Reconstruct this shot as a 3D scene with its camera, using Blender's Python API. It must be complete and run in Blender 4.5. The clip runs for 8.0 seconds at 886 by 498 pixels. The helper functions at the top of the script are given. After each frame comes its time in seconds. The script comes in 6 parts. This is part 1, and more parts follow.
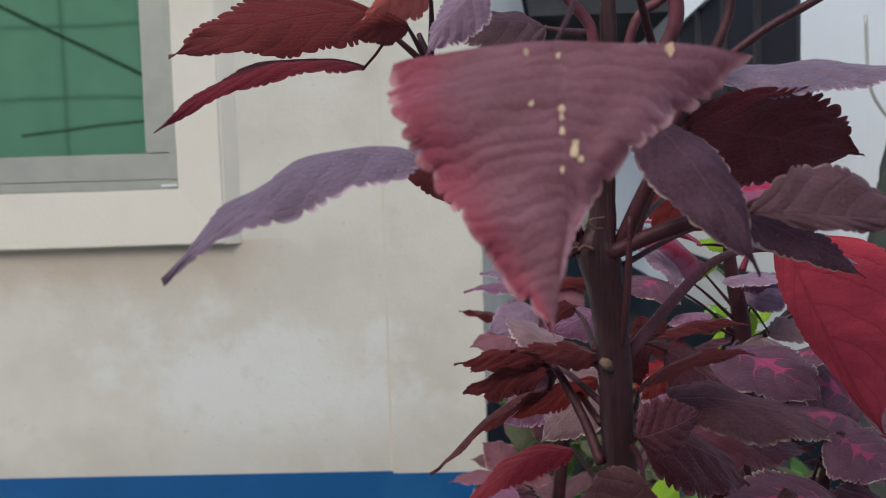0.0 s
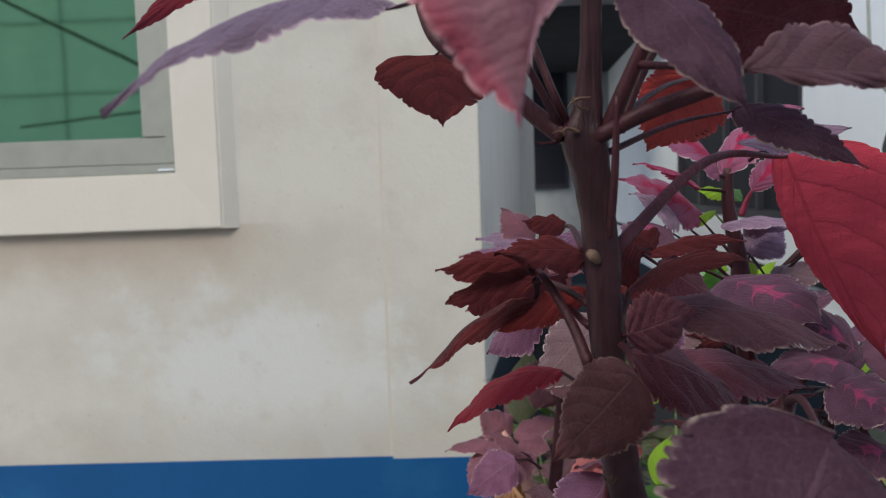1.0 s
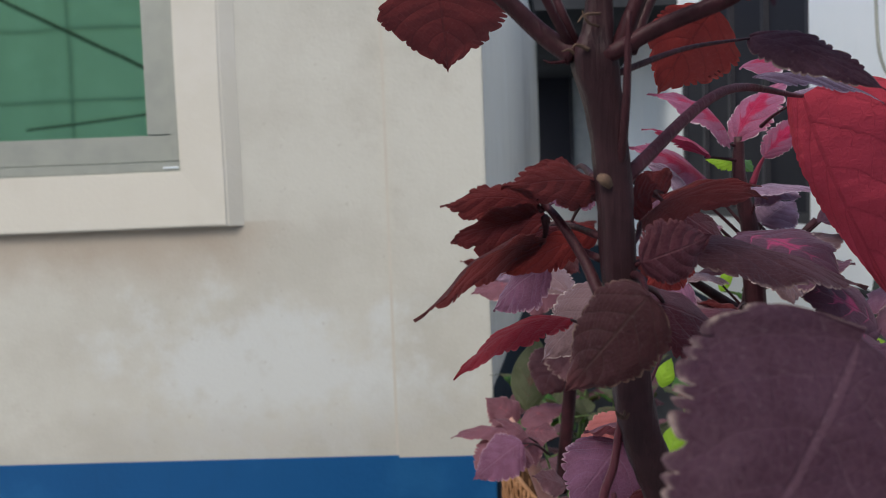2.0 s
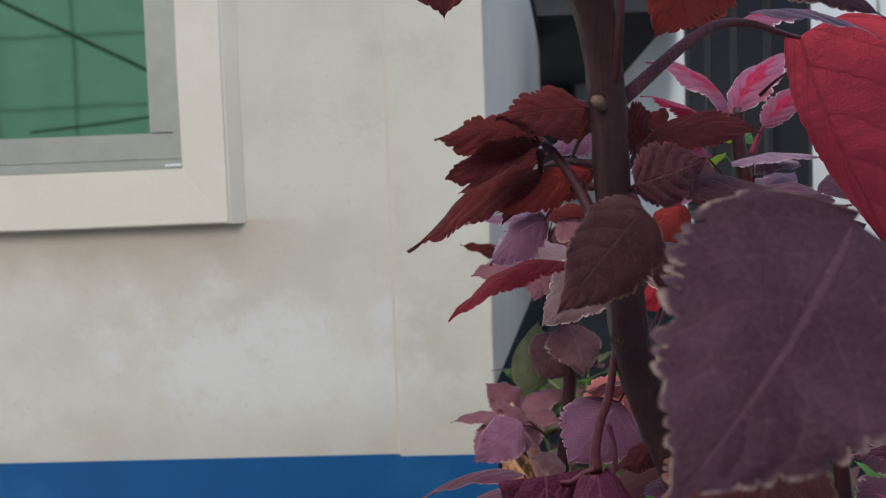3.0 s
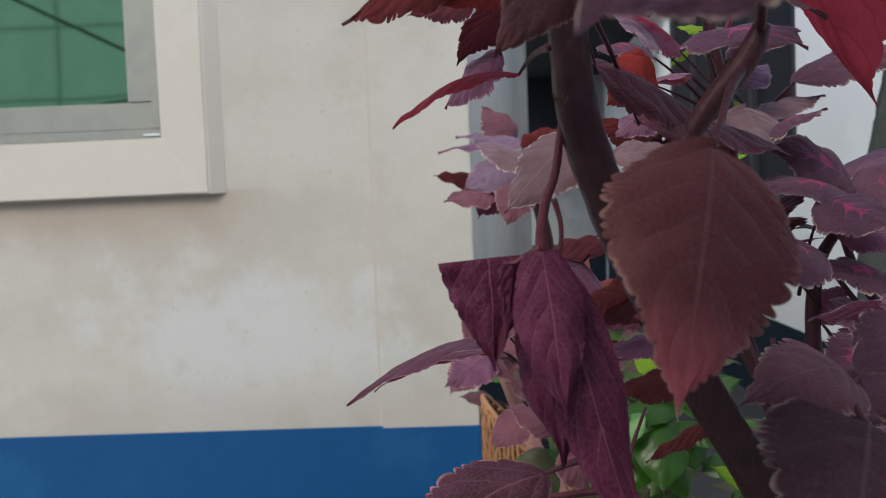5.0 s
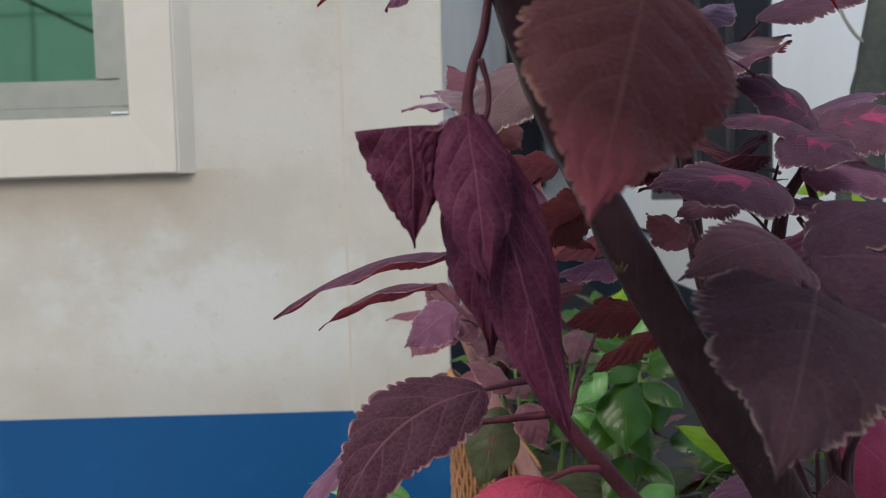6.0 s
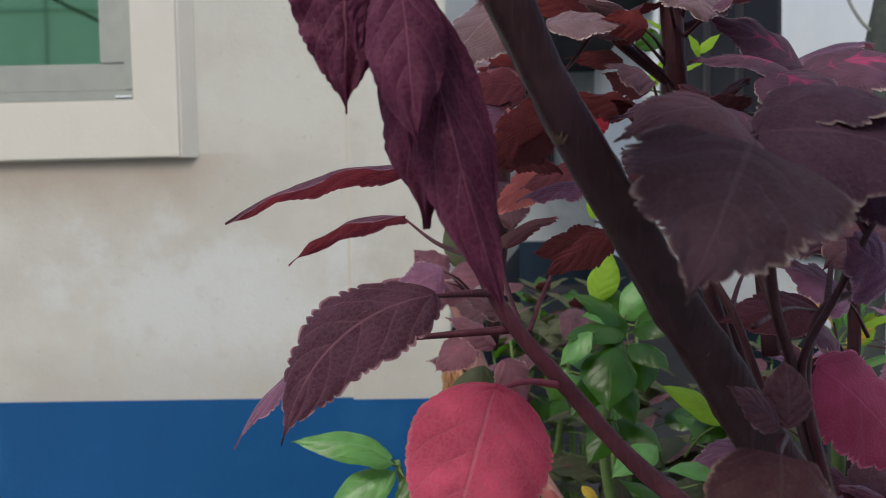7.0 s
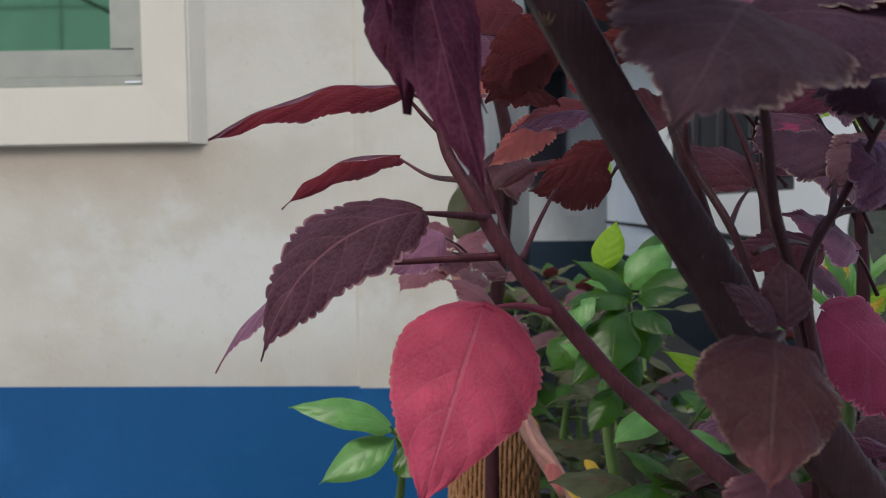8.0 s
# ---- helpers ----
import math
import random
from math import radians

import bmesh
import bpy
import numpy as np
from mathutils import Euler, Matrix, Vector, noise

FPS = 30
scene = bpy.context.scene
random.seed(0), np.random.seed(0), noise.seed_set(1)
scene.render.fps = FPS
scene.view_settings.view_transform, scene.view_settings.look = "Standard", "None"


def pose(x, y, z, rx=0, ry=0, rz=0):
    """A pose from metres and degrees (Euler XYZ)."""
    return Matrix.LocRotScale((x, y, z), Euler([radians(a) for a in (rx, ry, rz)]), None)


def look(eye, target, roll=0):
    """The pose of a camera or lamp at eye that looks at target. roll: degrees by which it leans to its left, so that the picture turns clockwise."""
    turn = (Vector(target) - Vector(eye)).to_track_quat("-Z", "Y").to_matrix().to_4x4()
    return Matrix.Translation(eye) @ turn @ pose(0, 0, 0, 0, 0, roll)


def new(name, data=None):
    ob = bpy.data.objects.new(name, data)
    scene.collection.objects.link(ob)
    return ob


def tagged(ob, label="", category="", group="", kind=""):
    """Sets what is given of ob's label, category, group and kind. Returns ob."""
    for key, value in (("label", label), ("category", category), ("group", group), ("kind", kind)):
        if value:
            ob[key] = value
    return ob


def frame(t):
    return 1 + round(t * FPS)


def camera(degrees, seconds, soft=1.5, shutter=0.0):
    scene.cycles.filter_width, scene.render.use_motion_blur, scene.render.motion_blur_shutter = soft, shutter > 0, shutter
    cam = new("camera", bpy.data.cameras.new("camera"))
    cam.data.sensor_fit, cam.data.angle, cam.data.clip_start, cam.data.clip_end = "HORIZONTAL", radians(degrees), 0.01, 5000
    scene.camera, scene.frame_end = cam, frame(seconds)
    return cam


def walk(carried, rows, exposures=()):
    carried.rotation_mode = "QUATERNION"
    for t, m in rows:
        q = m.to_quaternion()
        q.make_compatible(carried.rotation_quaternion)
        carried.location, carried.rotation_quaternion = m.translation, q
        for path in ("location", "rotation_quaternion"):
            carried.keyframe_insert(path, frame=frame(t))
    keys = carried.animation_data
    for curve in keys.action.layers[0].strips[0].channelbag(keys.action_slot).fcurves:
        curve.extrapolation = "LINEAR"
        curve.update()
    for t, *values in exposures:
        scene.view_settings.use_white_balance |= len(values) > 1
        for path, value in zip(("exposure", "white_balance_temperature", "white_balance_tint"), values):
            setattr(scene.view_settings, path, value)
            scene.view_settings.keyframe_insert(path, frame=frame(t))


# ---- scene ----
cam = camera(56.6, 8.0, soft=0.45)
PATH = [
    (0, (0.078, 0.123, 1.713), (0.033, 2.117, 1.575), -1.6),
    (0.5, (0.091, 0.132, 1.688), (0.049, 2.126, 1.543), -1.4),
    (1, (0.089, 0.144, 1.653), (0.038, 2.139, 1.51), -1.9),
    (1.5, (0.087, 0.156, 1.632), (0.028, 2.151, 1.497), -2.1),
    (3, (0.091, 0.158, 1.567), (0.02, 2.154, 1.465), -2.0),
    (3.5, (0.093, 0.153, 1.548), (0.025, 2.15, 1.451), -2.1),
    (4, (0.088, 0.149, 1.512), (0.031, 2.146, 1.412), -1.6),
    (4.5, (0.094, 0.157, 1.483), (0.039, 2.154, 1.377), -1.7),
    (4.7, (0.101, 0.166, 1.467), (0.05, 2.163, 1.361), -2.0),
    (5.8, (0.137, 0.205, 1.4), (0.119, 2.203, 1.306), -1.8),
    (6, (0.14, 0.211, 1.383), (0.142, 2.208, 1.275), -1.6),
    (6.5, (0.163, 0.22, 1.35), (0.157, 2.218, 1.251), -0.9),
    (7, (0.174, 0.219, 1.32), (0.15, 2.217, 1.22), -1.0),
    (7.5, (0.177, 0.222, 1.293), (0.155, 2.219, 1.187), -0.5),
    (8, (0.187, 0.234, 1.268), (0.135, 2.231, 1.173), -0.5),
]
walk(cam, [(t, look(eye, target, roll)) for t, eye, target, roll in PATH])

# a phone lens: sharp on the plant, soft on the house behind
cam.data.dof.use_dof = True
cam.data.dof.focus_distance = 0.62
cam.data.dof.aperture_fstop = 13.0

# ---- world and light ----
world = bpy.data.worlds.new("sky")
scene.world = world
world.use_nodes = True
wn = world.node_tree.nodes
sky = wn.new("ShaderNodeTexSky")
sky.sky_type = "NISHITA"
sky.sun_disc = False
sky.sun_elevation, sky.sun_rotation = radians(52), radians(-145)
sky.air_density, sky.dust_density, sky.ozone_density = 1.0, 4.0, 1.0
world.node_tree.links.new(sky.outputs[0], wn["Background"].inputs[0])
wn["Background"].inputs[1].default_value = 0.15

sun_data = bpy.data.lights.new("sun", "SUN")
sun_data.energy, sun_data.angle, sun_data.color = 0.9, radians(18), (1.0, 0.95, 0.88)
sun = new("sun", sun_data)
sun.matrix_world = look((-2.6, -3.5, 8), (0.3, 1.6, 0))
scene.view_settings.exposure = 0.49


# ---- materials ----
def material(name):
    m = bpy.data.materials.new(name)
    m.use_nodes = True
    nt = m.node_tree
    nt.nodes.clear()
    return m, nt


class Net:
    """A small builder of shader nodes."""

    def __init__(self, name):
        self.m, self.nt = material(name)

    def add(self, kind, ins=None, operation="", use_clamp=False, interpolation_type="", data_type="", blend_type="", uv_map="", feature=""):
        n = self.nt.nodes.new("ShaderNode" + kind)
        if operation:
            n.operation, n.use_clamp = operation, use_clamp
        if interpolation_type:
            n.interpolation_type = interpolation_type
        if data_type:
            n.data_type, n.blend_type = data_type, blend_type
        if uv_map:
            n.uv_map = uv_map
        if feature:
            n.feature = feature
        for k, v in (ins or {}).items():
            self.put(n.inputs[k], v)
        return n

    def put(self, socket, v):
        if isinstance(v, bpy.types.NodeSocket):
            self.nt.links.new(v, socket)
        elif isinstance(v, (tuple, list)) and len(v) == 3 and socket.type == "RGBA":
            socket.default_value = (*v, 1)
        else:
            socket.default_value = v

    def math(self, op, a, b=0.0, c=0.0, clamp=False):
        n = self.add("Math", operation=op, use_clamp=clamp)
        for i, v in enumerate((a, b, c)):
            self.put(n.inputs[i], v)
        return n.outputs[0]

    def step(self, v, lo, hi, a=0.0, b=1.0):
        n = self.add("MapRange", {"Value": v, "From Min": lo, "From Max": hi, "To Min": a, "To Max": b}, interpolation_type="SMOOTHSTEP")
        return n.outputs[0]

    def mix(self, fac, a, b, blend="MIX"):
        n = self.add("Mix", data_type="RGBA", blend_type=blend)
        self.put(n.inputs[0], fac)
        self.put(n.inputs[6], a)
        self.put(n.inputs[7], b)
        return n.outputs[2]

    def noise(self, vec, scale, detail=4.0, rough=0.55):
        n = self.add("TexNoise", {"Scale": scale, "Detail": detail, "Roughness": rough})
        if vec is not None:
            self.put(n.inputs["Vector"], vec)
        return n.outputs["Fac"]

    def bump(self, height, strength, distance=0.002, normal=None):
        n = self.add("Bump", {"Height": height, "Strength": strength, "Distance": distance})
        if normal is not None:
            self.put(n.inputs["Normal"], normal)
        return n.outputs[0]

    def done(self, shader):
        out = self.add("OutputMaterial")
        self.nt.links.new(shader, out.inputs[0])
        return self.m


def plaster(name, base, stain, pale, stain_amount=0.5, rough=0.85):
    n = Net(name)
    p = n.add("TexCoord").outputs["Object"]
    stretched = n.add("Mapping", {"Vector": p, "Scale": (1.0, 1.0, 0.55)}).outputs[0]
    big = n.noise(stretched, 1.3, 5)
    mid = n.noise(stretched, 4.5, 6)
    fine = n.noise(p, 60, 3)
    c = n.mix(n.math("MULTIPLY", n.step(big, 0.46, 0.68), stain_amount), base, stain)
    wash = n.noise(n.add("Mapping", {"Vector": p, "Location": (3.7, 0, 1.3)}).outputs[0], 2.1, 6, 0.6)
    c = n.mix(n.math("MULTIPLY", n.step(wash, 0.50, 0.66), 0.8), c, pale)
    c = n.mix(n.math("MULTIPLY", n.step(mid, 0.55, 0.75), 0.3), c, stain)
    streak = n.noise(n.add("Mapping", {"Vector": p, "Scale": (9.0, 9.0, 0.5)}).outputs[0], 1.6, 4)
    c = n.mix(n.math("MULTIPLY", n.step(streak, 0.55, 0.75), 0.25 * stain_amount + 0.05), c, stain)
    c = n.mix(n.math("MULTIPLY", fine, 0.12), c, stain)
    bs = n.add("BsdfPrincipled", {"Base Color": c, "Roughness": rough, "Specular IOR Level": 0.25})
    n.put(bs.inputs["Normal"], n.bump(n.math("ADD", fine, n.math("MULTIPLY", mid, 2.0)), 0.35, 0.004))
    return n.done(bs.outputs[0])


def plain(name, base, other, rough=0.5, metal=0.0, scale=30.0, bump=0.1, spec=0.4):
    n = Net(name)
    p = n.add("TexCoord").outputs["Object"]
    f = n.noise(p, scale, 5)
    g = n.noise(p, scale * 0.12, 3)
    c = n.mix(n.step(n.math("ADD", n.math("MULTIPLY", f, 0.5), n.math("MULTIPLY", g, 0.5)), 0.35, 0.68), base, other)
    bs = n.add("BsdfPrincipled", {"Base Color": c, "Roughness": rough, "Metallic": metal, "Specular IOR Level": spec})
    n.put(bs.inputs["Normal"], n.bump(f, bump, 0.002))
    return n.done(bs.outputs[0])


def leaf_material(name, base, vein, glow, through_light=0.35, pink=None, pink_size=0.0, edge=None, rough=0.6, sheen=0.06, veins=5.5, gloss=0.14, veined=1.0, quilting=0.5, sweep=1.7, wander=0.35, flush=None, blush=None):
    """A leaf: lateral veins, quilting, a coloured heart, a pale margin with painted rim light and light that comes
    through.
    """
    n = Net(name)
    uv = n.add("UVMap", uv_map="leaf").outputs[0]
    xyz = n.add("SeparateXYZ", {0: uv})
    u, v = xyz.outputs[0], n.math("ABSOLUTE", xyz.outputs[1])
    rnd = n.add("ObjectInfo").outputs["Random"]
    pos = n.add("TexCoord").outputs["Object"]
    # lateral veins curve forward towards the margin
    phase = n.math("SUBTRACT", n.math("MULTIPLY", u, veins), n.math("MULTIPLY", n.math("POWER", v, 1.3), sweep))
    wob = n.noise(pos, 60, 2)
    phase = n.math("ADD", phase, n.math("MULTIPLY", wob, wander))
    tri = n.math("PINGPONG", phase, 0.5)
    lateral = n.step(tri, 0.0, 0.075, 1.0, 0.0)
    rib = n.step(v, 0.012, 0.045, 1.0, 0.0)
    net = n.add("TexVoronoi", {"Vector": pos, "Scale": 260.0}, feature="DISTANCE_TO_EDGE").outputs["Distance"]
    fine = n.step(net, 0.0, 0.18, 1.0, 0.0)
    mottle = n.noise(pos, 45, 5)
    grain = n.noise(pos, 420, 3)
    c = n.mix(n.step(mottle, 0.35, 0.7), base, tuple(min(1, x * 1.7 + 0.004) for x in base))
    blotch = n.noise(pos, 14, 3)
    c = n.mix(n.math("MULTIPLY", n.step(blotch, 0.45, 0.7), 0.5), c, tuple(x * 1.5 for x in base))
    c = n.mix(n.math("MULTIPLY", rnd, 0.45), c, tuple(x * 0.55 for x in base))
    if pink:
        heart = n.math("ADD", v, n.math("MULTIPLY", n.math("ABSOLUTE", n.math("SUBTRACT", u, 0.42)), 0.95))
        heart = n.math("ADD", heart, n.math("MULTIPLY", n.math("SUBTRACT", mottle, 0.5), 0.55))
        heart = n.math("SUBTRACT", heart, n.math("MULTIPLY", lateral, 0.24))
        heart = n.math("ADD", heart, n.math("MULTIPLY", tri, 0.35))
        c = n.mix(n.step(heart, pink_size * 0.6, pink_size, 1.0, 0.0), c, pink)
    c = n.mix(n.math("MULTIPLY", lateral, min(1.0, 0.30 * veined)), c, vein)
    c = n.mix(n.math("MULTIPLY", rib, min(1.0, 0.65 * veined)), c, vein)
    c = n.mix(n.math("MULTIPLY", fine, 0.24), c, vein)
    branch = n.math("PINGPONG", n.math("ADD", n.math("MULTIPLY", v, 9.0), n.math("ADD", n.math("MULTIPLY", u, 9.0), n.math("MULTIPLY", wob, 1.6))), 0.5)
    second = n.step(branch, 0.0, 0.07, 1.0, 0.0)
    c = n.mix(n.math("MULTIPLY", second, min(0.4, 0.07 * veined)), c, vein)
    if blush:
        far_end = n.math("ADD", u, n.math("MULTIPLY", n.math("SUBTRACT", mottle, 0.5), 0.25))
        c = n.mix(n.math("MULTIPLY", n.step(far_end, 0.62, 1.02), 0.85), c, blush)
    if flush:
        side = n.math("ADD", xyz.outputs[1], n.math("MULTIPLY", n.math("SUBTRACT", blotch, 0.5), 0.9))
        c = n.mix(n.math("MULTIPLY", n.step(side, 0.35, 1.0), 0.85), c, flush)
    # pale toothed margin, its colour raised to paint the rim light on it
    if edge:
        c = n.mix(n.math("MULTIPLY", n.step(v, 0.935, 0.99), n.step(n.noise(pos, 110, 3), 0.38, 0.62, 0.08, 0.85)), c, tuple(min(0.7, x * 1.9) for x in edge))
    c = n.mix(n.math("MULTIPLY", n.step(grain, 0.56, 0.80), 0.13), c, (0.36, 0.27, 0.30))
    quilt = n.math("ADD", n.math("MULTIPLY", n.math("POWER", n.math("MULTIPLY", tri, 2.0), 0.5), 1.0), n.math("MULTIPLY", net, 0.6))
    quilt = n.math("ADD", quilt, n.math("MULTIPLY", mottle, 0.5))
    quilt = n.math("ADD", quilt, n.math("MULTIPLY", grain, 0.5))
    quilt = n.math("SUBTRACT", quilt, n.math("MULTIPLY", second, 0.35))
    quilt = n.math("SUBTRACT", quilt, n.math("MULTIPLY", rib, 0.6))
    nor = n.bump(quilt, quilting, 0.0022)
    bs = n.add("BsdfPrincipled", {"Base Color": c, "Roughness": rough, "Specular IOR Level": gloss, "Sheen Weight": min(0.6, sheen * 2.2), "Sheen Roughness": 0.4, "Sheen Tint": (0.85, 0.72, 0.9), "Normal": nor})
    g = n.mix(n.math("MULTIPLY", n.math("MAXIMUM", lateral, rib), 0.32), glow, tuple(x * 0.35 for x in glow))
    g = n.mix(n.math("MULTIPLY", n.step(mottle, 0.4, 0.7), 0.4), g, tuple(x * 0.6 for x in glow))
    tr = n.add("BsdfTranslucent", {"Color": g, "Normal": nor})
    mx = n.add("MixShader", {0: through_light})
    n.nt.links.new(bs.outputs[0], mx.inputs[1])
    n.nt.links.new(tr.outputs[0], mx.inputs[2])
    return n.done(mx.outputs[0])


def stem_material(name, dark, light, rough=0.5):
    """A square plant stem: fine ridges along it, lighter where they catch the light, and corky flecks."""
    n = Net(name)
    p = n.add("TexCoord").outputs["Object"]
    ridges = n.noise(n.add("Mapping", {"Vector": p, "Scale": (1.0, 1.0, 0.035)}).outputs[0], 420, 3, 0.6)
    mottle = n.noise(p, 70, 4)
    fleck = n.noise(n.add("Mapping", {"Vector": p, "Scale": (1.0, 1.0, 0.3)}).outputs[0], 520, 2)
    c = n.mix(n.step(mottle, 0.35, 0.7), dark, tuple(x * 1.6 for x in dark))
    c = n.mix(n.step(ridges, 0.52, 0.68), c, light)
    c = n.mix(n.math("MULTIPLY", n.step(fleck, 0.70, 0.78), 0.2), c, tuple(x * 1.8 for x in light))
    bs = n.add("BsdfPrincipled", {"Base Color": c, "Roughness": rough, "Specular IOR Level": 0.25})
    n.put(bs.inputs["Normal"], n.bump(n.math("ADD", ridges, n.math("MULTIPLY", mottle, 0.6)), 0.6, 0.0015))
    return n.done(bs.outputs[0])


def damp_plaster():
    """Cream paint with a pale cloud of lime bloom low on the wall and brown run-off under the window, deepened by
    painted sill shadow.
    """
    n = Net("damp_stained_plaster")
    p = n.add("TexCoord").outputs["Object"]
    xyz = n.add("SeparateXYZ", {0: p})
    x, z = xyz.outputs[0], xyz.outputs[2]
    big = n.noise(p, 2.2, 6, 0.6)
    mid = n.noise(n.add("Mapping", {"Vector": p, "Location": (2.0, 0, 5.0)}).outputs[0], 5.5, 6, 0.6)
    fine = n.noise(p, 70, 3)
    c = n.mix(n.step(big, 0.35, 0.7), (0.520, 0.532, 0.486), (0.455, 0.458, 0.412))
    dx = n.math("DIVIDE", n.math("ADD", x, 0.72), 0.75)
    dz = n.math("DIVIDE", n.math("SUBTRACT", z, 0.93), 0.36)
    far = n.math("SQRT", n.math("ADD", n.math("MULTIPLY", dx, dx), n.math("MULTIPLY", dz, dz)))
    cloud = n.math("ADD", far, n.math("MULTIPLY", n.math("SUBTRACT", mid, 0.5), 2.6))
    c = n.mix(n.math("MULTIPLY", n.step(cloud, 0.25, 1.10, 1.0, 0.0), 0.85), c, (0.560, 0.603, 0.602))
    low = n.math("ADD", z, n.math("MULTIPLY", n.math("SUBTRACT", mid, 0.5), 0.5))
    c = n.mix(n.math("MULTIPLY", n.step(low, 0.60, 0.85, 1.0, 0.0), 0.45), c, (0.39, 0.385, 0.345))
    blot = n.noise(n.add("Mapping", {"Vector": p, "Location": (7.0, 0, 1.0)}).outputs[0], 4.0, 7, 0.65)
    c = n.mix(n.math("MULTIPLY", n.step(blot, 0.56, 0.74), 0.45), c, (0.40, 0.395, 0.355))
    # run-off below the surround, its brown also painting the drop shadow there
    ledge = n.math("MULTIPLY", n.step(n.math("ADD", z, n.math("MULTIPLY", mid, 0.25)), 1.34, 1.62), n.step(n.math("ADD", x, n.math("MULTIPLY", mid, 0.4)), -0.75, -0.35, 1.0, 0.0))
    ledge = n.math("MULTIPLY", ledge, n.step(z, 1.54, 1.55, 1.0, 0.0))
    c = n.mix(n.math("MULTIPLY", ledge, 0.72), c, (0.36, 0.30, 0.235))
    speck = n.noise(p, 34, 2)
    c = n.mix(n.math("MULTIPLY", n.step(speck, 0.70, 0.78), 0.35), c, (0.32, 0.30, 0.27))
    c = n.mix(n.math("MULTIPLY", fine, 0.08), c, (0.4, 0.38, 0.34))
    bs = n.add("BsdfPrincipled", {"Base Color": c, "Roughness": 0.85, "Specular IOR Level": 0.25})
    n.put(bs.inputs["Normal"], n.bump(n.math("ADD", fine, n.math("MULTIPLY", mid, 3.0)), 0.35, 0.004))
    return n.done(bs.outputs[0])


HOUSE = damp_plaster()
CREAM = plaster("cream_plaster", (0.60, 0.575, 0.515), (0.42, 0.385, 0.33), (0.63, 0.645, 0.65), 0.75)
TRIM_PAINT = plaster("trim_paint", (0.555, 0.552, 0.495), (0.485, 0.47, 0.41), (0.585, 0.585, 0.54), 0.45)
BLUE = plaster("blue_gloss_paint", (0.004, 0.076, 0.228), (0.004, 0.056, 0.168), (0.010, 0.098, 0.26), 0.5, 0.65)
END_GREY = plaster("blue_grey_wall_paint", (0.36, 0.40, 0.42), (0.27, 0.30, 0.315), (0.42, 0.45, 0.47), 0.6)
GREYED = plaster("weathered_grey_plaster", (0.74, 0.735, 0.68), (0.58, 0.57, 0.53), (0.77, 0.77, 0.73), 0.6)
WHITE = plaster("white_wall_paint", (0.80, 0.88, 0.93), (0.72, 0.80, 0.85), (0.83, 0.90, 0.94), 0.4)
PALE_PANEL = plaster("pale_panel_paint", (0.74, 0.75, 0.73), (0.62, 0.63, 0.61), (0.80, 0.81, 0.80), 0.5)
SEAM_GREY = plain("seam_putty", (0.34, 0.35, 0.34), (0.28, 0.29, 0.28), 0.8)
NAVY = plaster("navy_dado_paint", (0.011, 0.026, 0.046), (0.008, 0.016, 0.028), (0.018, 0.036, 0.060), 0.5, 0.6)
YARD = plaster("yard_concrete", (0.36, 0.35, 0.33), (0.26, 0.25, 0.23), (0.42, 0.41, 0.39), 0.7)
# nearly black, far darker than the yard concrete
CONCRETE = plaster("dark_concrete", (0.028, 0.032, 0.038), (0.018, 0.02, 0.024), (0.04, 0.044, 0.05), 0.7)
ALUMINIUM = plain("aluminium", (0.35, 0.375, 0.335), (0.30, 0.325, 0.295), 0.45, 0.35, 12, 0.03)
BLACK = plain("black_frame_and_dark_room", (0.026, 0.027, 0.035), (0.038, 0.040, 0.050), 0.4, 0.0, 40, 0.05)
BARK = plain("mossy_bark", (0.026, 0.036, 0.034), (0.05, 0.06, 0.054), 0.9, 0.0, 35, 0.8)
WIRE = plain("cable_sheath", (0.012, 0.014, 0.012), (0.03, 0.03, 0.03), 0.6, 0.0, 80, 0.05)
TAN = plain("wicker_cane", (0.34, 0.18, 0.085), (0.22, 0.105, 0.045), 0.6, 0.0, 120, 0.4)
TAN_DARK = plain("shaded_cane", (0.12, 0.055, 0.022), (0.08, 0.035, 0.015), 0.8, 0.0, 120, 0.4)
JOINT_SHADE = plain("joint_shade", (0.50, 0.49, 0.44), (0.46, 0.445, 0.40), 0.9, 0.0, 20, 0.3)
SOIL = plain("soil", (0.022, 0.016, 0.011), (0.045, 0.034, 0.025), 0.95, 0.0, 40, 0.9)
STEM = stem_material("coleus_stem", (0.034, 0.0095, 0.0135), (0.050, 0.0155, 0.0215))
STEM_RED = stem_material("wine_red_stem", (0.068, 0.018, 0.027), (0.10, 0.034, 0.044))
STEM_ROSE = plain("rosy_stem", (0.22, 0.03, 0.06), (0.28, 0.06, 0.09), 0.5, 0.0, 90, 0.3, 0.3)
STEM_WOODY = stem_material("woody_stem", (0.025, 0.010, 0.013), (0.042, 0.018, 0.022))
STEM_PALE = plain("pale_pink_stem", (0.46, 0.22, 0.20), (0.56, 0.34, 0.27), 0.6, 0.0, 60, 0.35)
STEM_GREEN = plain("green_stem", (0.09, 0.17, 0.04), (0.15, 0.22, 0.07), 0.5, 0.0, 60, 0.2)
DRY_PATCH = plain("dry_patch", (0.52, 0.42, 0.29), (0.34, 0.22, 0.15), 0.9, 0.0, 300, 0.5)
CALLUS = plain("pale_scar", (0.14, 0.092, 0.062), (0.075, 0.043, 0.032), 0.85, 0.0, 200, 0.5)


